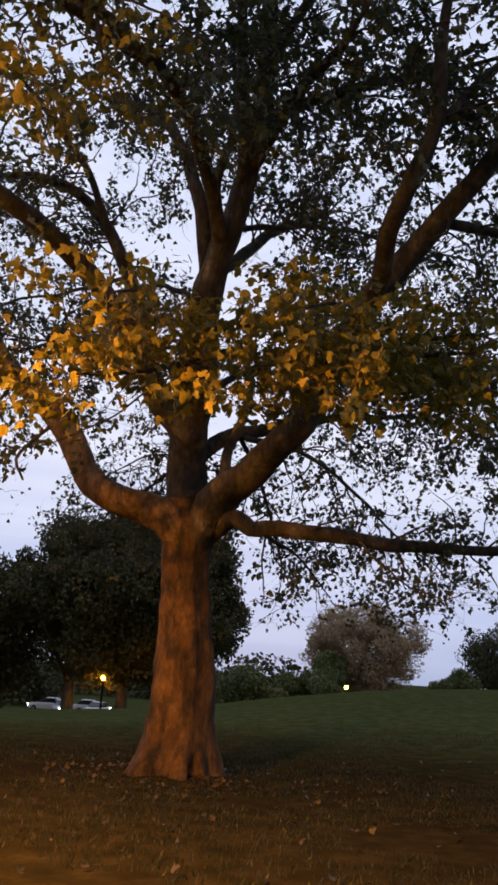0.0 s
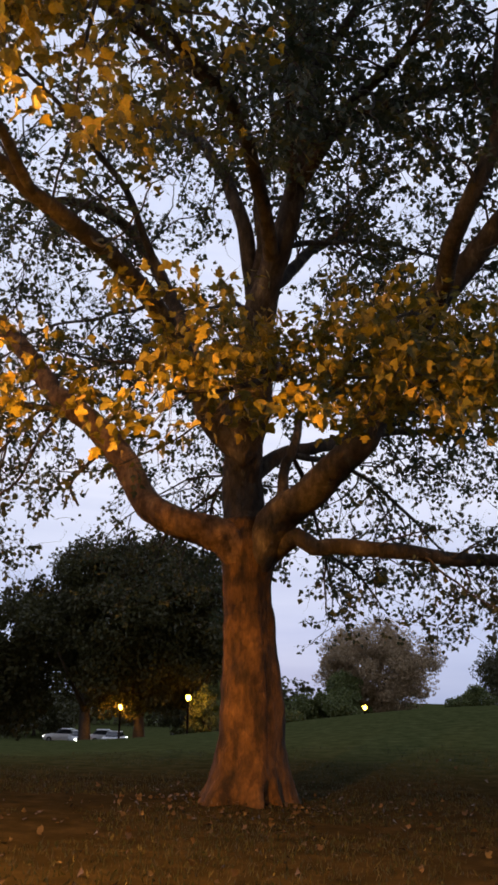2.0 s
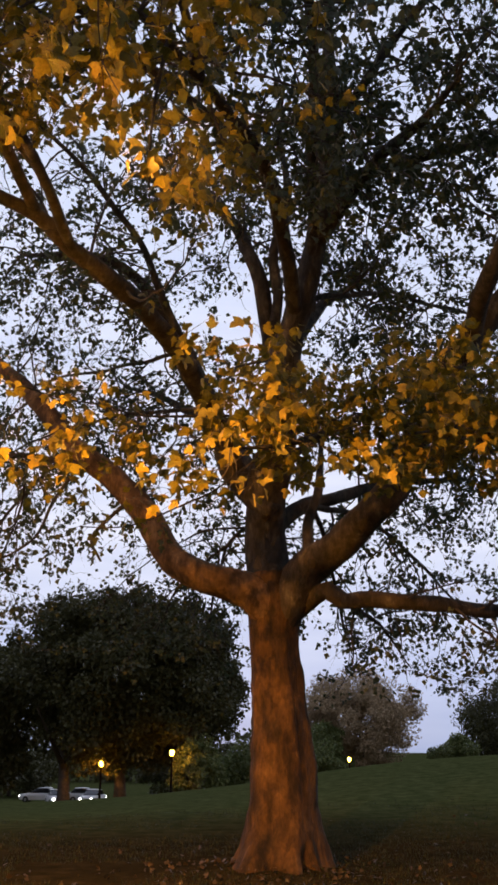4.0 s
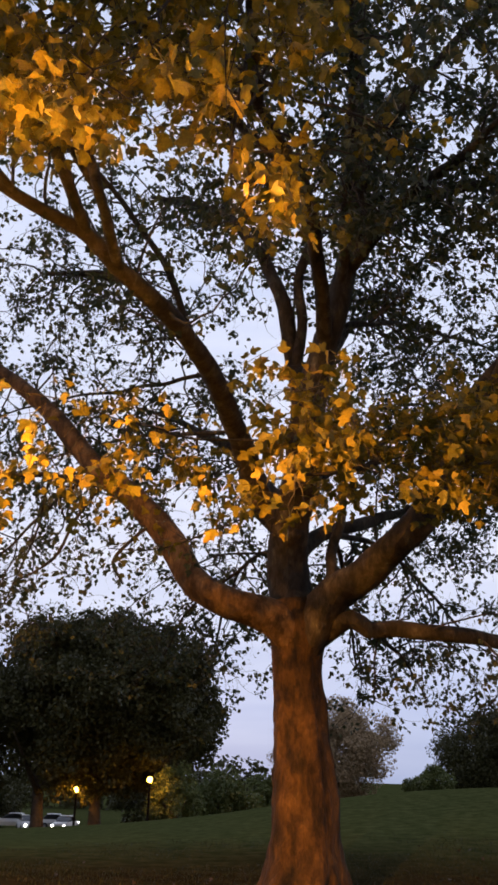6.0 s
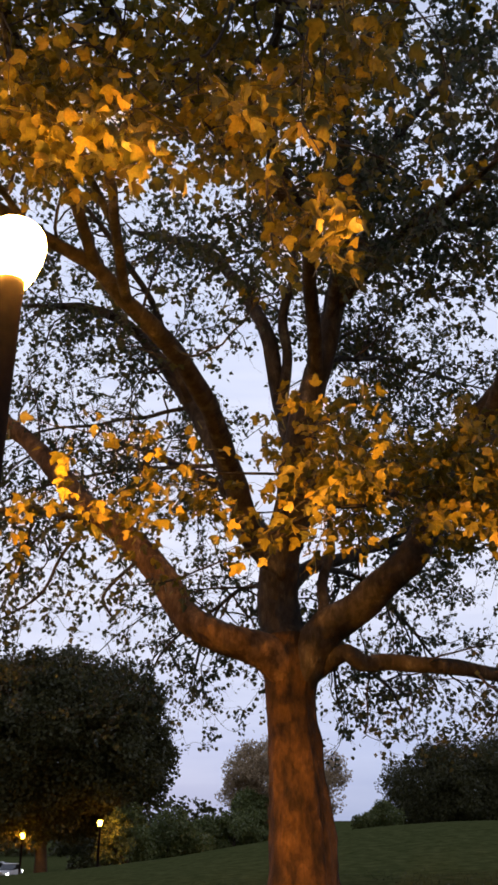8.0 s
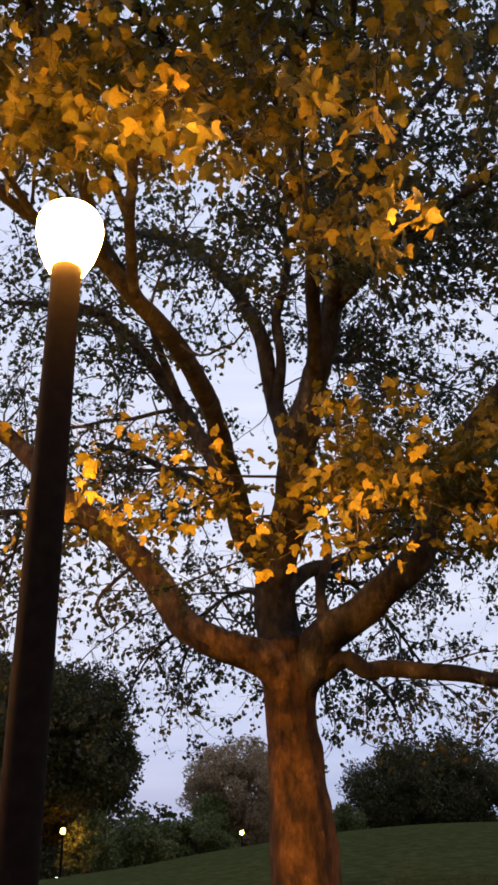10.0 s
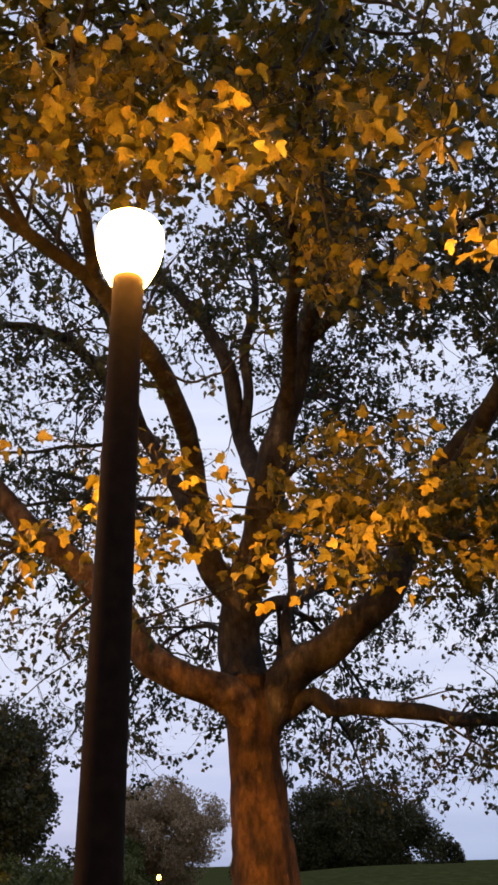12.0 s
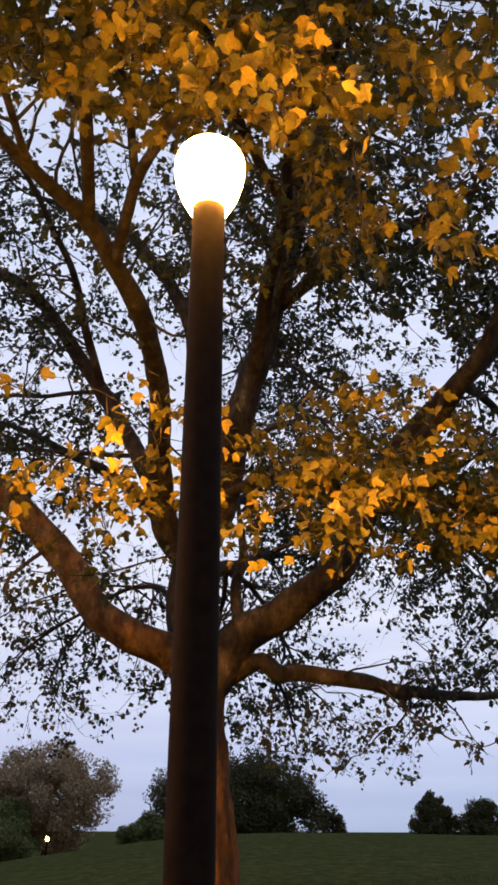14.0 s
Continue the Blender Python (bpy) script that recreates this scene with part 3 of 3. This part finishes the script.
def leafy(line, gap):
    """Tufts of leaves along a shoot, with bare stretches between."""
    for i in range(1, len(line)):
        a, b = line[i - 1, :3], line[i, :3]
        if rng.rand() > np.linalg.norm(b - a) / (gap * 6.6):
            continue
        for _ in range(rng.randint(3, 7)):
            leaf_spots.append((a + (b - a) * rng.rand() + rng.normal(0, 0.06, 3), unit(b - a)))


for key, line in lines.items():
    total = len(line)
    small = key in ("front_bough", "front_bough_right", "front_bough_left", "front_bough_far", "front_bough_mid", "front_bough_side", "front_bough_hanging", "front_bough_upper", "front_bough_upper_right", "over_lamp", "over_lamp_left", "over_lamp_right", "stem_hanging", "left_hanging", "left_crook")
    i = int(total * FULL[key])
    while i < total:
        q, way = line[i, :3], unit(line[min(i + 1, total - 1), :3] - line[max(i - 1, 0), :3])
        for _ in range(1 if key in ("front_bough_hanging", "left_hanging", "left_crook", "left_side") else 2):
            out_ = rng.normal(0, 1, 3)
            out_ = unit(out_ - way * (out_ @ way))
            out_[2] += -0.3 if key in ("low", "low_inner", "right_side", "left_side", "back_low", "back_left_low", "back_left_hanging", "back_hanging_right", "left_far_hanging", "back_right_low") else (0.0 if small else 0.12)
            length = rng.uniform(0.6, 1.3) if small and key != "front_bough" else rng.uniform(1.6, 3.4) if not small else rng.uniform(0.8, 1.7)
            droop = 0.05 if key != "low" else 0.08
            shoot = grow(q, out_ * 0.9 + way * 0.5, length, min(0.008 if small else 0.024, line[i, 3] * 0.6), droop)
            if open_air(shoot[-1, :3]):
                continue
            twig_lines.append((shoot, 5))
            j = 2
            while j < len(shoot):
                w2 = unit(shoot[j, :3] - shoot[j - 1, :3])
                spray = grow(shoot[j, :3], w2 * 0.5 + rng.normal(0, 0.6, 3), rng.uniform(0.5, 1.3), 0.004 if small else 0.006, 0.10, 0.16)
                if not open_air(spray[-1, :3]):
                    twig_lines.append((spray, 3))
                    leafy(spray, 0.065 if key == "front_bough_hanging" else 0.045 if key == "front_bough_left" else 0.042 if key == "front_bough" else 0.036 if small else 0.046 if key.startswith(("over_", "front_", "stem", "right", "back_right", "back_mid_right")) else 0.064)
                    if rng.rand() < 0.6:
                        fork = grow(spray[len(spray) // 2, :3], rng.normal(0, 0.7, 3) + w2 * 0.3, rng.uniform(0.3, 0.8), 0.004, 0.14, 0.14)
                        if not open_air(fork[-1, :3]):
                            twig_lines.append((fork, 3))
                            leafy(fork, 0.055)
                j += 1 + rng.randint(0, 2)
        i += 4 if key in ("left_hanging", "left_crook") else 2 if small else (4 if key in ("front_high", "front_high_right", "stem") else 3 if key in ("right_fork", "stem_left", "stem_right", "low", "right", "left_high", "back_right_high", "back_right_far", "back_mid_left", "back_mid_right", "right_side", "right_top", "stem_top", "front_top", "over_path", "over_path_right", "over_path_mid", "left_top", "over_path_left") else 5)

# the stouter shoots are branches of their own, the fine twigs one mass
stout = sorted([q for q in twig_lines if q[1] == 5], key=lambda q: -q[0][0, 3])[:260]
picked = {id(q) for q in stout}
for line, sides in stout:
    v, f = tube(line, 7, 0.1, 5.0)
    part("branch", mesh_from("branch", [p - BASE for p in v], f, TWIG_BARK, True), TWIG_BARK, tree)
tv, tf = [], []
for line, sides in [q for q in twig_lines if id(q) not in picked]:
    v, f = tube(line, sides)
    k = len(tv)
    tv += [p - BASE for p in v]
    tf += [tuple(a + k for a in face) for face in f]
twigs = part("twig", mesh_from("twig", tv, tf, TWIG_BARK, True), TWIG_BARK, tree, "thin dark bare twigs")
twigs["kind"] = "stuff"

# a lobed leaf: corners round the stalk end, folded along its rib
LEAF_SHAPE = np.array([(0, 0, 0), (-0.30, 0.12, 0.05), (-0.52, 0.42, 0.10), (-0.24, 0.48, 0.05), (-0.20, 0.80, 0.06), (0.0, 1.0, -0.05), (0.20, 0.80, 0.06), (0.24, 0.48, 0.05), (0.52, 0.42, 0.10), (0.30, 0.12, 0.05), (0, 0.45, -0.02)])
LEAF_TRIS = np.array([(k, k + 1, 10) for k in range(9)] + [(9, 0, 10)])


CLUMP_SHAPE = np.array([(0, 0, 0), (-0.4, 0.5, 0.08), (0, 1.0, -0.06), (0.4, 0.5, 0.08)])
CLUMP_TRIS = np.array([(0, 2, 1), (0, 3, 2)])


def leaf_axes(spots):
    n = len(spots)
    p = np.array([q[0] for q in spots])
    d = np.array([q[1] for q in spots])
    y = d * 0.5 + rng.normal(0, 0.6, (n, 3)) + np.array((0, 0, -0.55))
    y /= np.linalg.norm(y, axis=1)[:, None]
    z = rng.normal(0, 0.75, (n, 3)) + np.array((0, 0, 0.7))
    x = np.cross(y, z)
    x /= np.linalg.norm(x, axis=1)[:, None]
    return p, x, y, np.cross(x, y)


def leaves(spots, size_lo, size_hi, outline=LEAF_SHAPE, tris_of=LEAF_TRIS):
    n = len(spots)
    p, x, y, z = leaf_axes(spots)
    shape = outline[None] * rng.uniform(size_lo, size_hi, n)[:, None, None]
    verts = p[:, None] + y[:, None] * 0.04 + shape[..., :1] * x[:, None] + shape[..., 1:2] * y[:, None] + shape[..., 2:] * z[:, None]
    tris = tris_of[None] + (np.arange(n) * len(outline))[:, None, None]
    return verts.reshape(-1, 3), tris.reshape(-1, 3)


# the leaves that hang round the lamp are picked out singly, all others are one mass
leaf_spots.sort(key=lambda q: np.sum((q[0] - np.array(LAMP)) ** 2))
single, mass = leaf_spots[:300], leaf_spots[300:]
PLAIN_SHAPE = np.array([(0, 0, 0), (-0.48, 0.38, 0.09), (-0.2, 0.72, 0.04), (0, 1.0, -0.05), (0.2, 0.72, 0.04), (0.48, 0.38, 0.09), (0, 0.4, -0.03)])
PLAIN_TRIS = np.array([(k, (k + 1) % 6, 6) for k in range(6)])
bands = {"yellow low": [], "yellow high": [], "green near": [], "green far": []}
# leaves towards the lamp take the brighter colour, as if lit by it
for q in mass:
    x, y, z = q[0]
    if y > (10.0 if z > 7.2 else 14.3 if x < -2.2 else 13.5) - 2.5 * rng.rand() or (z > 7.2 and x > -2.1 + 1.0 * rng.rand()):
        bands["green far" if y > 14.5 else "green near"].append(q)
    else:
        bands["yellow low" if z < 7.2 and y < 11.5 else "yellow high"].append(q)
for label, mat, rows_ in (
        ("yellow lobed leaves, brightened as if lamplit", LAMPLIT_LEAF, (("yellow low", 0.09, 0.16, LEAF_SHAPE, LEAF_TRIS), ("yellow high", 0.085, 0.15, LEAF_SHAPE, LEAF_TRIS))),
        ("green lobed leaves, darkened as if away from the lamp", DIM_LEAF, (("green near", 0.085, 0.145, LEAF_SHAPE, LEAF_TRIS), ("green far", 0.075, 0.135, PLAIN_SHAPE, PLAIN_TRIS)))):
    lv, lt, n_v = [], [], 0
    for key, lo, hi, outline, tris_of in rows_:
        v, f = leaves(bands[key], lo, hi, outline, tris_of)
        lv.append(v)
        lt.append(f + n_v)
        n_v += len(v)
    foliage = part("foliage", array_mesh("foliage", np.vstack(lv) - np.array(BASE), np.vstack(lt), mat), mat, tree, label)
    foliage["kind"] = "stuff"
leaf_kinds = [array_mesh("leaf", LEAF_SHAPE * size * np.array((wide, 1, curl)), LEAF_TRIS, LAMPLIT_LEAF) for size, wide, curl in ((0.11, 1, 1), (0.13, 0.9, 1.6), (0.15, 1.05, 0.7), (0.12, 1.1, 1.3), (0.14, 0.95, -0.8))]
for k, (p, x, y, z) in enumerate(zip(*leaf_axes(single))):
    one = new("leaf", leaf_kinds[k % 5])
    one.parent = tree
    m = Matrix((x, y, z)).transposed().to_4x4()
    m.translation = Vector(p) - BASE
    one.matrix_basis = m


# ---- street lamps ----
def turned(profile, sides, flutes=0, depth=0.0):
    """A turned solid from rows of radius and height."""
    bm = bmesh.new()
    rings = []
    for r, z in profile:
        rings.append([bm.verts.new((r * (1 - (depth if flutes and k % 2 else 0)) * math.cos(2 * math.pi * k / sides), r * (1 - (depth if flutes and k % 2 else 0)) * math.sin(2 * math.pi * k / sides), z)) for k in range(sides)])
    for a, b in zip(rings, rings[1:]):
        for k in range(sides):
            bm.faces.new((a[k], a[(k + 1) % sides], b[(k + 1) % sides], b[k]))
    for cap in (bm.faces.new(list(reversed(rings[0]))), bm.faces.new(rings[-1])):
        for edge in cap.edges:
            edge.smooth = False
    for face in bm.faces:
        face.smooth = len(face.verts) == 4
    return bm


def street_lamp(place, globe_z, globe_mat, label, pole_r=0.095):
    """A cast post with an acorn globe and a small cap; globe_z above its foot."""
    t = thing("street_lamp", place, label, "street lamp", "street lamps of the park")
    top = globe_z - 0.22
    part("base", turned([(0.21, 0), (0.21, 0.25), (0.19, 0.3), (0.16, 0.55), (0.13, 0.62), (0.13, 0.7)], 16), POLE, t)
    part("pole", turned([(pole_r * 1.14, 0.66), (pole_r * 1.12, 0.9), (pole_r * 1.05, 2.6), (pole_r * 0.93, top - 0.3), (pole_r * 0.92, top - 0.14)], 48, 24, 0.01), POLE, t, "dark fluted iron shaft")
    part("collar", turned([(pole_r * 0.925, top - 0.15), (pole_r * 0.94, top - 0.10), (pole_r * 0.97, top - 0.03), (pole_r * 0.99, top + 0.02)], 24), POLE, t)
    globe = part("globe", turned([(r, top + up) for r, up in ((0.112, 0), (0.132, 0.04), (0.153, 0.085), (0.17, 0.13), (0.184, 0.18), (0.194, 0.23), (0.2, 0.28), (0.198, 0.32), (0.19, 0.355), (0.174, 0.388), (0.148, 0.415), (0.11, 0.435), (0.07, 0.446))], 40), globe_mat, t, "glowing acorn-shaped globe")
    globe.visible_shadow = False
    # unseen disc added above the bulb to hold back the upward light
    part("light_block", turned([(0.02, top + 0.30), (0.165, top + 0.235), (0.171, top + 0.24), (0.03, top + 0.312)], 24), LIGHT_BLOCK, t)
    part("cap", turned([(0.075, top + 0.44), (0.08, top + 0.455), (0.05, top + 0.48), (0.02, top + 0.50), (0.018, top + 0.53), (0.004, top + 0.55)], 20), POLE, t)
    return t


street_lamp((LAMP.x, LAMP.y, height(LAMP.x, LAMP.y) - 0.02), LAMP.z - height(LAMP.x, LAMP.y), GLOBE, "dark fluted lamp post with a glowing acorn globe")
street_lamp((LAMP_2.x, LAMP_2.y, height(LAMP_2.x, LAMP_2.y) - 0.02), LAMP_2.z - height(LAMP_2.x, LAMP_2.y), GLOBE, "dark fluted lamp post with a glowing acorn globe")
for x, y, z in ((-13.9, 83.0, 0.42), (-7.05, 76.0, 1.42), (10.7, 97.6, 0.81)):
    street_lamp((x, y, height(x, y) - 0.02), z - height(x, y), FAR_GLOBE, "distant lamp post glowing orange on the far lawn")
    point_light("far_lamp_light", (x, y, z), 450, SODIUM, 0.12)


# ---- distant trees ----
def far_tree(name, x, y, tall, wide, mat, label, seed, count=5000, leaf=0.5, low=0.15, clumps=46, stems=1, taper=0.0):
    g = height(x, y)
    r = np.random.RandomState(seed)
    t = thing(name, (x, y, g), label, "tree")
    for s in range(stems):
        ox = (s - (stems - 1) / 2) * wide * 0.22
        bend = r.uniform(-0.5, 0.5)
        tr = tall * 0.022 + 0.1
        v, f = tube(smoothed([(ox, 0, -0.3, tr * 1.4), (ox + bend * 0.2, 0, tall * 0.12, tr), (ox + bend, 0, tall * 0.35, tr * 0.8), (ox + bend * 0.5, 0, tall * 0.75, tr * 0.3)], 0.8), 9, 0.1, seed)
        part("trunk", mesh_from("trunk", v, f, DARK_BARK, True), DARK_BARK, t)
        for k in range(5):
            a, h0 = r.uniform(0, 6.28), tall * r.uniform(0.15, 0.45)
            reach = wide * r.uniform(0.2, 0.4)
            v, f = tube(smoothed([(ox + bend * 0.5, 0, h0, tr * 0.5), (ox + reach * 0.5 * math.cos(a), reach * 0.5 * math.sin(a), h0 + tall * 0.12, tr * 0.35), (ox + reach * math.cos(a), reach * math.sin(a), h0 + tall * 0.25, tr * 0.1)], 0.8), 6)
            part("limb", mesh_from("limb", v, f, DARK_BARK, True), DARK_BARK, t)
    spots = []
    mid, half = tall * (low + 1) / 2, tall * (1 - low) / 2
    for k in range(clumps):
        d = unit(r.normal(0, 1, 3))
        u = r.uniform(0.3, 1.0) ** 0.7
        c = np.array((d[0] * wide / 2 * u, d[1] * wide / 2 * u, mid + d[2] * half * u))
        c[:2] *= 1 - taper * max(0.0, c[2] / tall) ** 1.2
        size = wide * r.uniform(0.08, 0.17) * (46 / clumps) ** 0.27 * (1 - 0.5 * taper * c[2] / tall)
        for _ in range(count // clumps):
            e = unit(r.normal(0, 1, 3)) * size * r.uniform(0.0, 1.0) ** 0.36
            spots.append((c + e * (1, 1, 0.8), unit(e + 0.01)))
    vv, tt = leaves(spots, leaf * 0.6, leaf * 1.2, CLUMP_SHAPE, CLUMP_TRIS)
    crown = part("crown", array_mesh("crown", vv, tt, mat), mat, t)
    crown["kind"] = "stuff"
    return t


far_tree("dark_tree", -12.4, 86, 20.4, 24, FAR_GREEN, "broad dark green tree at the lawn's far edge", 11, 170000, 0.36, 0.21, 520, 3)
far_tree("dark_tree", -28.5, 88, 15.5, 16, FAR_GREEN, "dark green tree beside a broader one", 12, 20000, 0.5, 0.10, 70)
far_tree("brown_tree", 19.2, 148, 18.5, 21, FAR_BROWN, "pale brown autumn tree beyond the lawn", 13, 50000, 0.4, 0.10, 220)
far_tree("dark_tree", 51.5, 150, 18, 29.5, FAR_GREEN, "rounded dark green tree beyond the lawn", 14, 110000, 0.42, 0.02, 420, 2)
far_tree("shrub", 9, 130, 7, 10, FAR_OLIVE, "olive green shrub behind the lawn", 15, 14000, 0.4, 0.0, 40)
far_tree("shrub", -0.5, 104, 5.6, 11, FAR_OLIVE, "olive green shrub behind the lawn", 16, 14000, 0.4, 0.0, 40)
far_tree("shrub", 12.5, 140, 10, 9, FAR_OLIVE, "tall olive green shrub beside a brown tree", 21, 14000, 0.4, 0.0, 40)
far_tree("shrub", 69, 150, 9.5, 8, FAR_GREEN, "dark bushy shrub beside a rounded tree", 22, 9000, 0.4, 0.0, 40)
far_tree("shrub", 33, 140, 8, 9, FAR_OLIVE, "olive green shrub behind the lawn", 17, 14000, 0.4, 0.0, 40)
far_tree("young_tree", -5.0, 78.5, 6.5, 4.5, FAR_OLIVE, "slim young tree beside a glowing lamp post", 33, 6000, 0.25, 0.2, 40)
far_tree("shrub", -30, 116, 5.5, 13, FAR_GREEN, "dark shrub in the shade under tall trees", 31, 7000, 0.45, 0.0, 40)
far_tree("shrub", -8, 114, 5.5, 11, FAR_GREEN, "dark shrub in the shade under tall trees", 32, 7000, 0.45, 0.0, 40)
far_tree("conifer", 85, 140, 12.5, 13, FAR_GREEN, "small dark tree beyond the lawn", 18, 22000, 0.4, 0.0, 130, 1, 0.75)
far_tree("conifer", 99, 145, 11.5, 15, FAR_GREEN, "small dark tree beyond the lawn", 19, 22000, 0.4, 0.0, 130, 1, 0.6)


def far_woods(x0, x1, y, tall, seed):
    """A dark wood's edge behind the park, too far off to tell its trees apart."""
    r = np.random.RandomState(seed)
    spots = []
    for x in np.arange(x0, x1, 3.5):
        top = tall * r.uniform(0.6, 1.0)
        yy, g = y + r.uniform(-6, 6), height(x, y)
        for _ in range(260):
            a = r.normal(0, 1, 3)
            spots.append((np.array((x + a[0] * 2.4, yy + a[1] * 2.0, g + top * r.uniform(0, 1) ** 0.8)), unit(a)))
    vv, tt = leaves(spots, 0.6, 1.2, CLUMP_SHAPE, CLUMP_TRIS)
    tagged(new("far_woods", array_mesh("far_woods", vv, tt, FAR_GREEN)), "dark edge of a wood far behind the park", "woods", kind="stuff")


far_woods(-150, 8, 165, 9.5, 41)


# ---- parked cars ----
CAR_PAINT = plain("pale_car_paint", (0.8, 0.8, 0.8), 0.3, 0, 0.05)
CAR_GLASS = plain("dark_car_glass", (0.02, 0.022, 0.025), 0.1, 0, 0.1)
TYRE = plain("black_rubber", (0.02, 0.02, 0.02), 0.9)
RIM = plain("grey_alloy", (0.35, 0.35, 0.36), 0.35, 0.8)
HEADLIGHT = glow("white_headlight", (1.0, 0.95, 0.85), 25)


def loft(rows):
    """A closed body from cross sections: x, half width, low, high."""
    bm = bmesh.new()
    rings = []
    for x, w, lo, hi in rows:
        rings.append([bm.verts.new(q) for q in ((x, -w, lo), (x, w, lo), (x, w, lo + 0.6 * (hi - lo)), (x, w * 0.86, hi), (x, -w * 0.86, hi), (x, -w, lo + 0.6 * (hi - lo)))])
    for a, b in zip(rings, rings[1:]):
        for k in range(6):
            bm.faces.new((a[k], b[k], b[(k + 1) % 6], a[(k + 1) % 6]))
    bm.faces.new(rings[0])
    bm.faces.new(list(reversed(rings[-1])))
    bmesh.ops.recalc_face_normals(bm, faces=bm.faces)
    bmesh.ops.bevel(bm, geom=list(bm.edges), offset=0.05, segments=2, affect="EDGES")
    return bm


def wheel_disc(r, w):
    bm = turned([(r * 0.9, -w), (r, -w * 0.6), (r, w * 0.6), (r * 0.9, w)], 20)
    bmesh.ops.rotate(bm, verts=bm.verts, matrix=Matrix.Rotation(math.pi / 2, 3, "X"))
    return bm


def parked_car(x, y, turn, label):
    t = thing("parked_car", (x, y, height(x, y)), label, "car", "cars parked behind the lawn")
    t.rotation_euler = (0, 0, radians(turn))
    part("body", loft([(-2.15, 0.8, 0.35, 0.85), (-1.9, 0.88, 0.28, 0.98), (0.9, 0.9, 0.25, 0.98), (1.9, 0.86, 0.28, 0.86), (2.15, 0.76, 0.35, 0.72)], ), CAR_PAINT, t)
    part("cabin", loft([(-1.7, 0.72, 0.93, 1.05), (-1.25, 0.74, 0.93, 1.46), (0.1, 0.74, 0.93, 1.48), (0.95, 0.72, 0.93, 1.02)]), CAR_GLASS, t, "dark glazed cabin")
    part("roof", loft([(-1.25, 0.66, 1.45, 1.5), (-0.6, 0.68, 1.47, 1.53), (0.15, 0.66, 1.45, 1.51)]), CAR_PAINT, t)
    for wx in (-1.35, 1.35):
        for wy in (-0.82, 0.82):
            w = part("wheel", wheel_disc(0.32, 0.11), TYRE, t)
            w.location = (wx, wy, 0.32)
            part("rim", wheel_disc(0.19, 0.115), RIM, w)
    for wy in (-0.6, 0.6):
        h = part("headlight", turned([(0.11, -0.05), (0.14, 0.0), (0.11, 0.06)], 14), HEADLIGHT, t, "lit white headlight")
        h.matrix_basis = pose(2.1, wy, 0.62, 0, 90, 0)
    return t


parked_car(-20.6, 98, -70, "pale parked car with lit headlights under dark trees")
parked_car(-16.8, 98, -100, "pale parked car with lit headlights under dark trees")
parked_car(-23.4, 103, 177, "pale parked car standing side-on under dark trees")
parked_car(-18.2, 103, 2, "pale parked car standing side-on under dark trees")
parked_car(-6.2, 104, 178, "pale parked car standing side-on behind a young tree")

# ---- grass and fallen leaves ----
gx, gy = rng.uniform(-11, 12, 70000), 3 + 25 * rng.beta(1.2, 1.6, 70000)
keep = np.array([noise.noise(Vector((a * 0.35, b * 0.35, 2.0))) + 0.25 * noise.noise(Vector((a * 1.7, b * 1.7, 2.0))) > -0.16 for a, b in zip(gx, gy)])
gx, gy = gx[keep], gy[keep]
gz = np.array([height(a, b) for a, b in zip(gx, gy)])
n_g = len(gx)
tall, turn_ = rng.uniform(0.03, 0.085, n_g), rng.uniform(0, 6.283, n_g)
foot = np.stack([gx, gy, gz - 0.005], 1)
across = np.stack([np.cos(turn_), np.sin(turn_), np.zeros(n_g)], 1) * 0.007
tip = foot + np.stack([rng.normal(0, 0.025, n_g), rng.normal(0, 0.025, n_g), tall], 1)
blades = np.stack([foot - across, foot + across, tip], 1).reshape(-1, 3)
lawn = new("grass", array_mesh("grass", blades, np.arange(3 * n_g).reshape(-1, 3), GRASS))
tagged(lawn, "short worn grass blades on the park lawn", "grass", kind="stuff")

spots = []
for k in range(1050):
    a, b = (rng.normal(-1.2, 5.5), rng.normal(12, 4.5)) if k < 600 else (rng.normal(-1.3, 1.3), rng.normal(14.5, 1.1))
    if 2.5 < b < 26:
        spots.append((np.array((a, b, height(a, b) + 0.03)), unit(np.array((rng.normal(), rng.normal(), 0.9)))))
fv, ft = leaves(spots, 0.05, 0.10)
litter = new("fallen_leaves", array_mesh("fallen_leaves", fv, ft, FALLEN))
tagged(litter, "dry brown fallen leaves scattered on the grass", "leaves", kind="stuff")
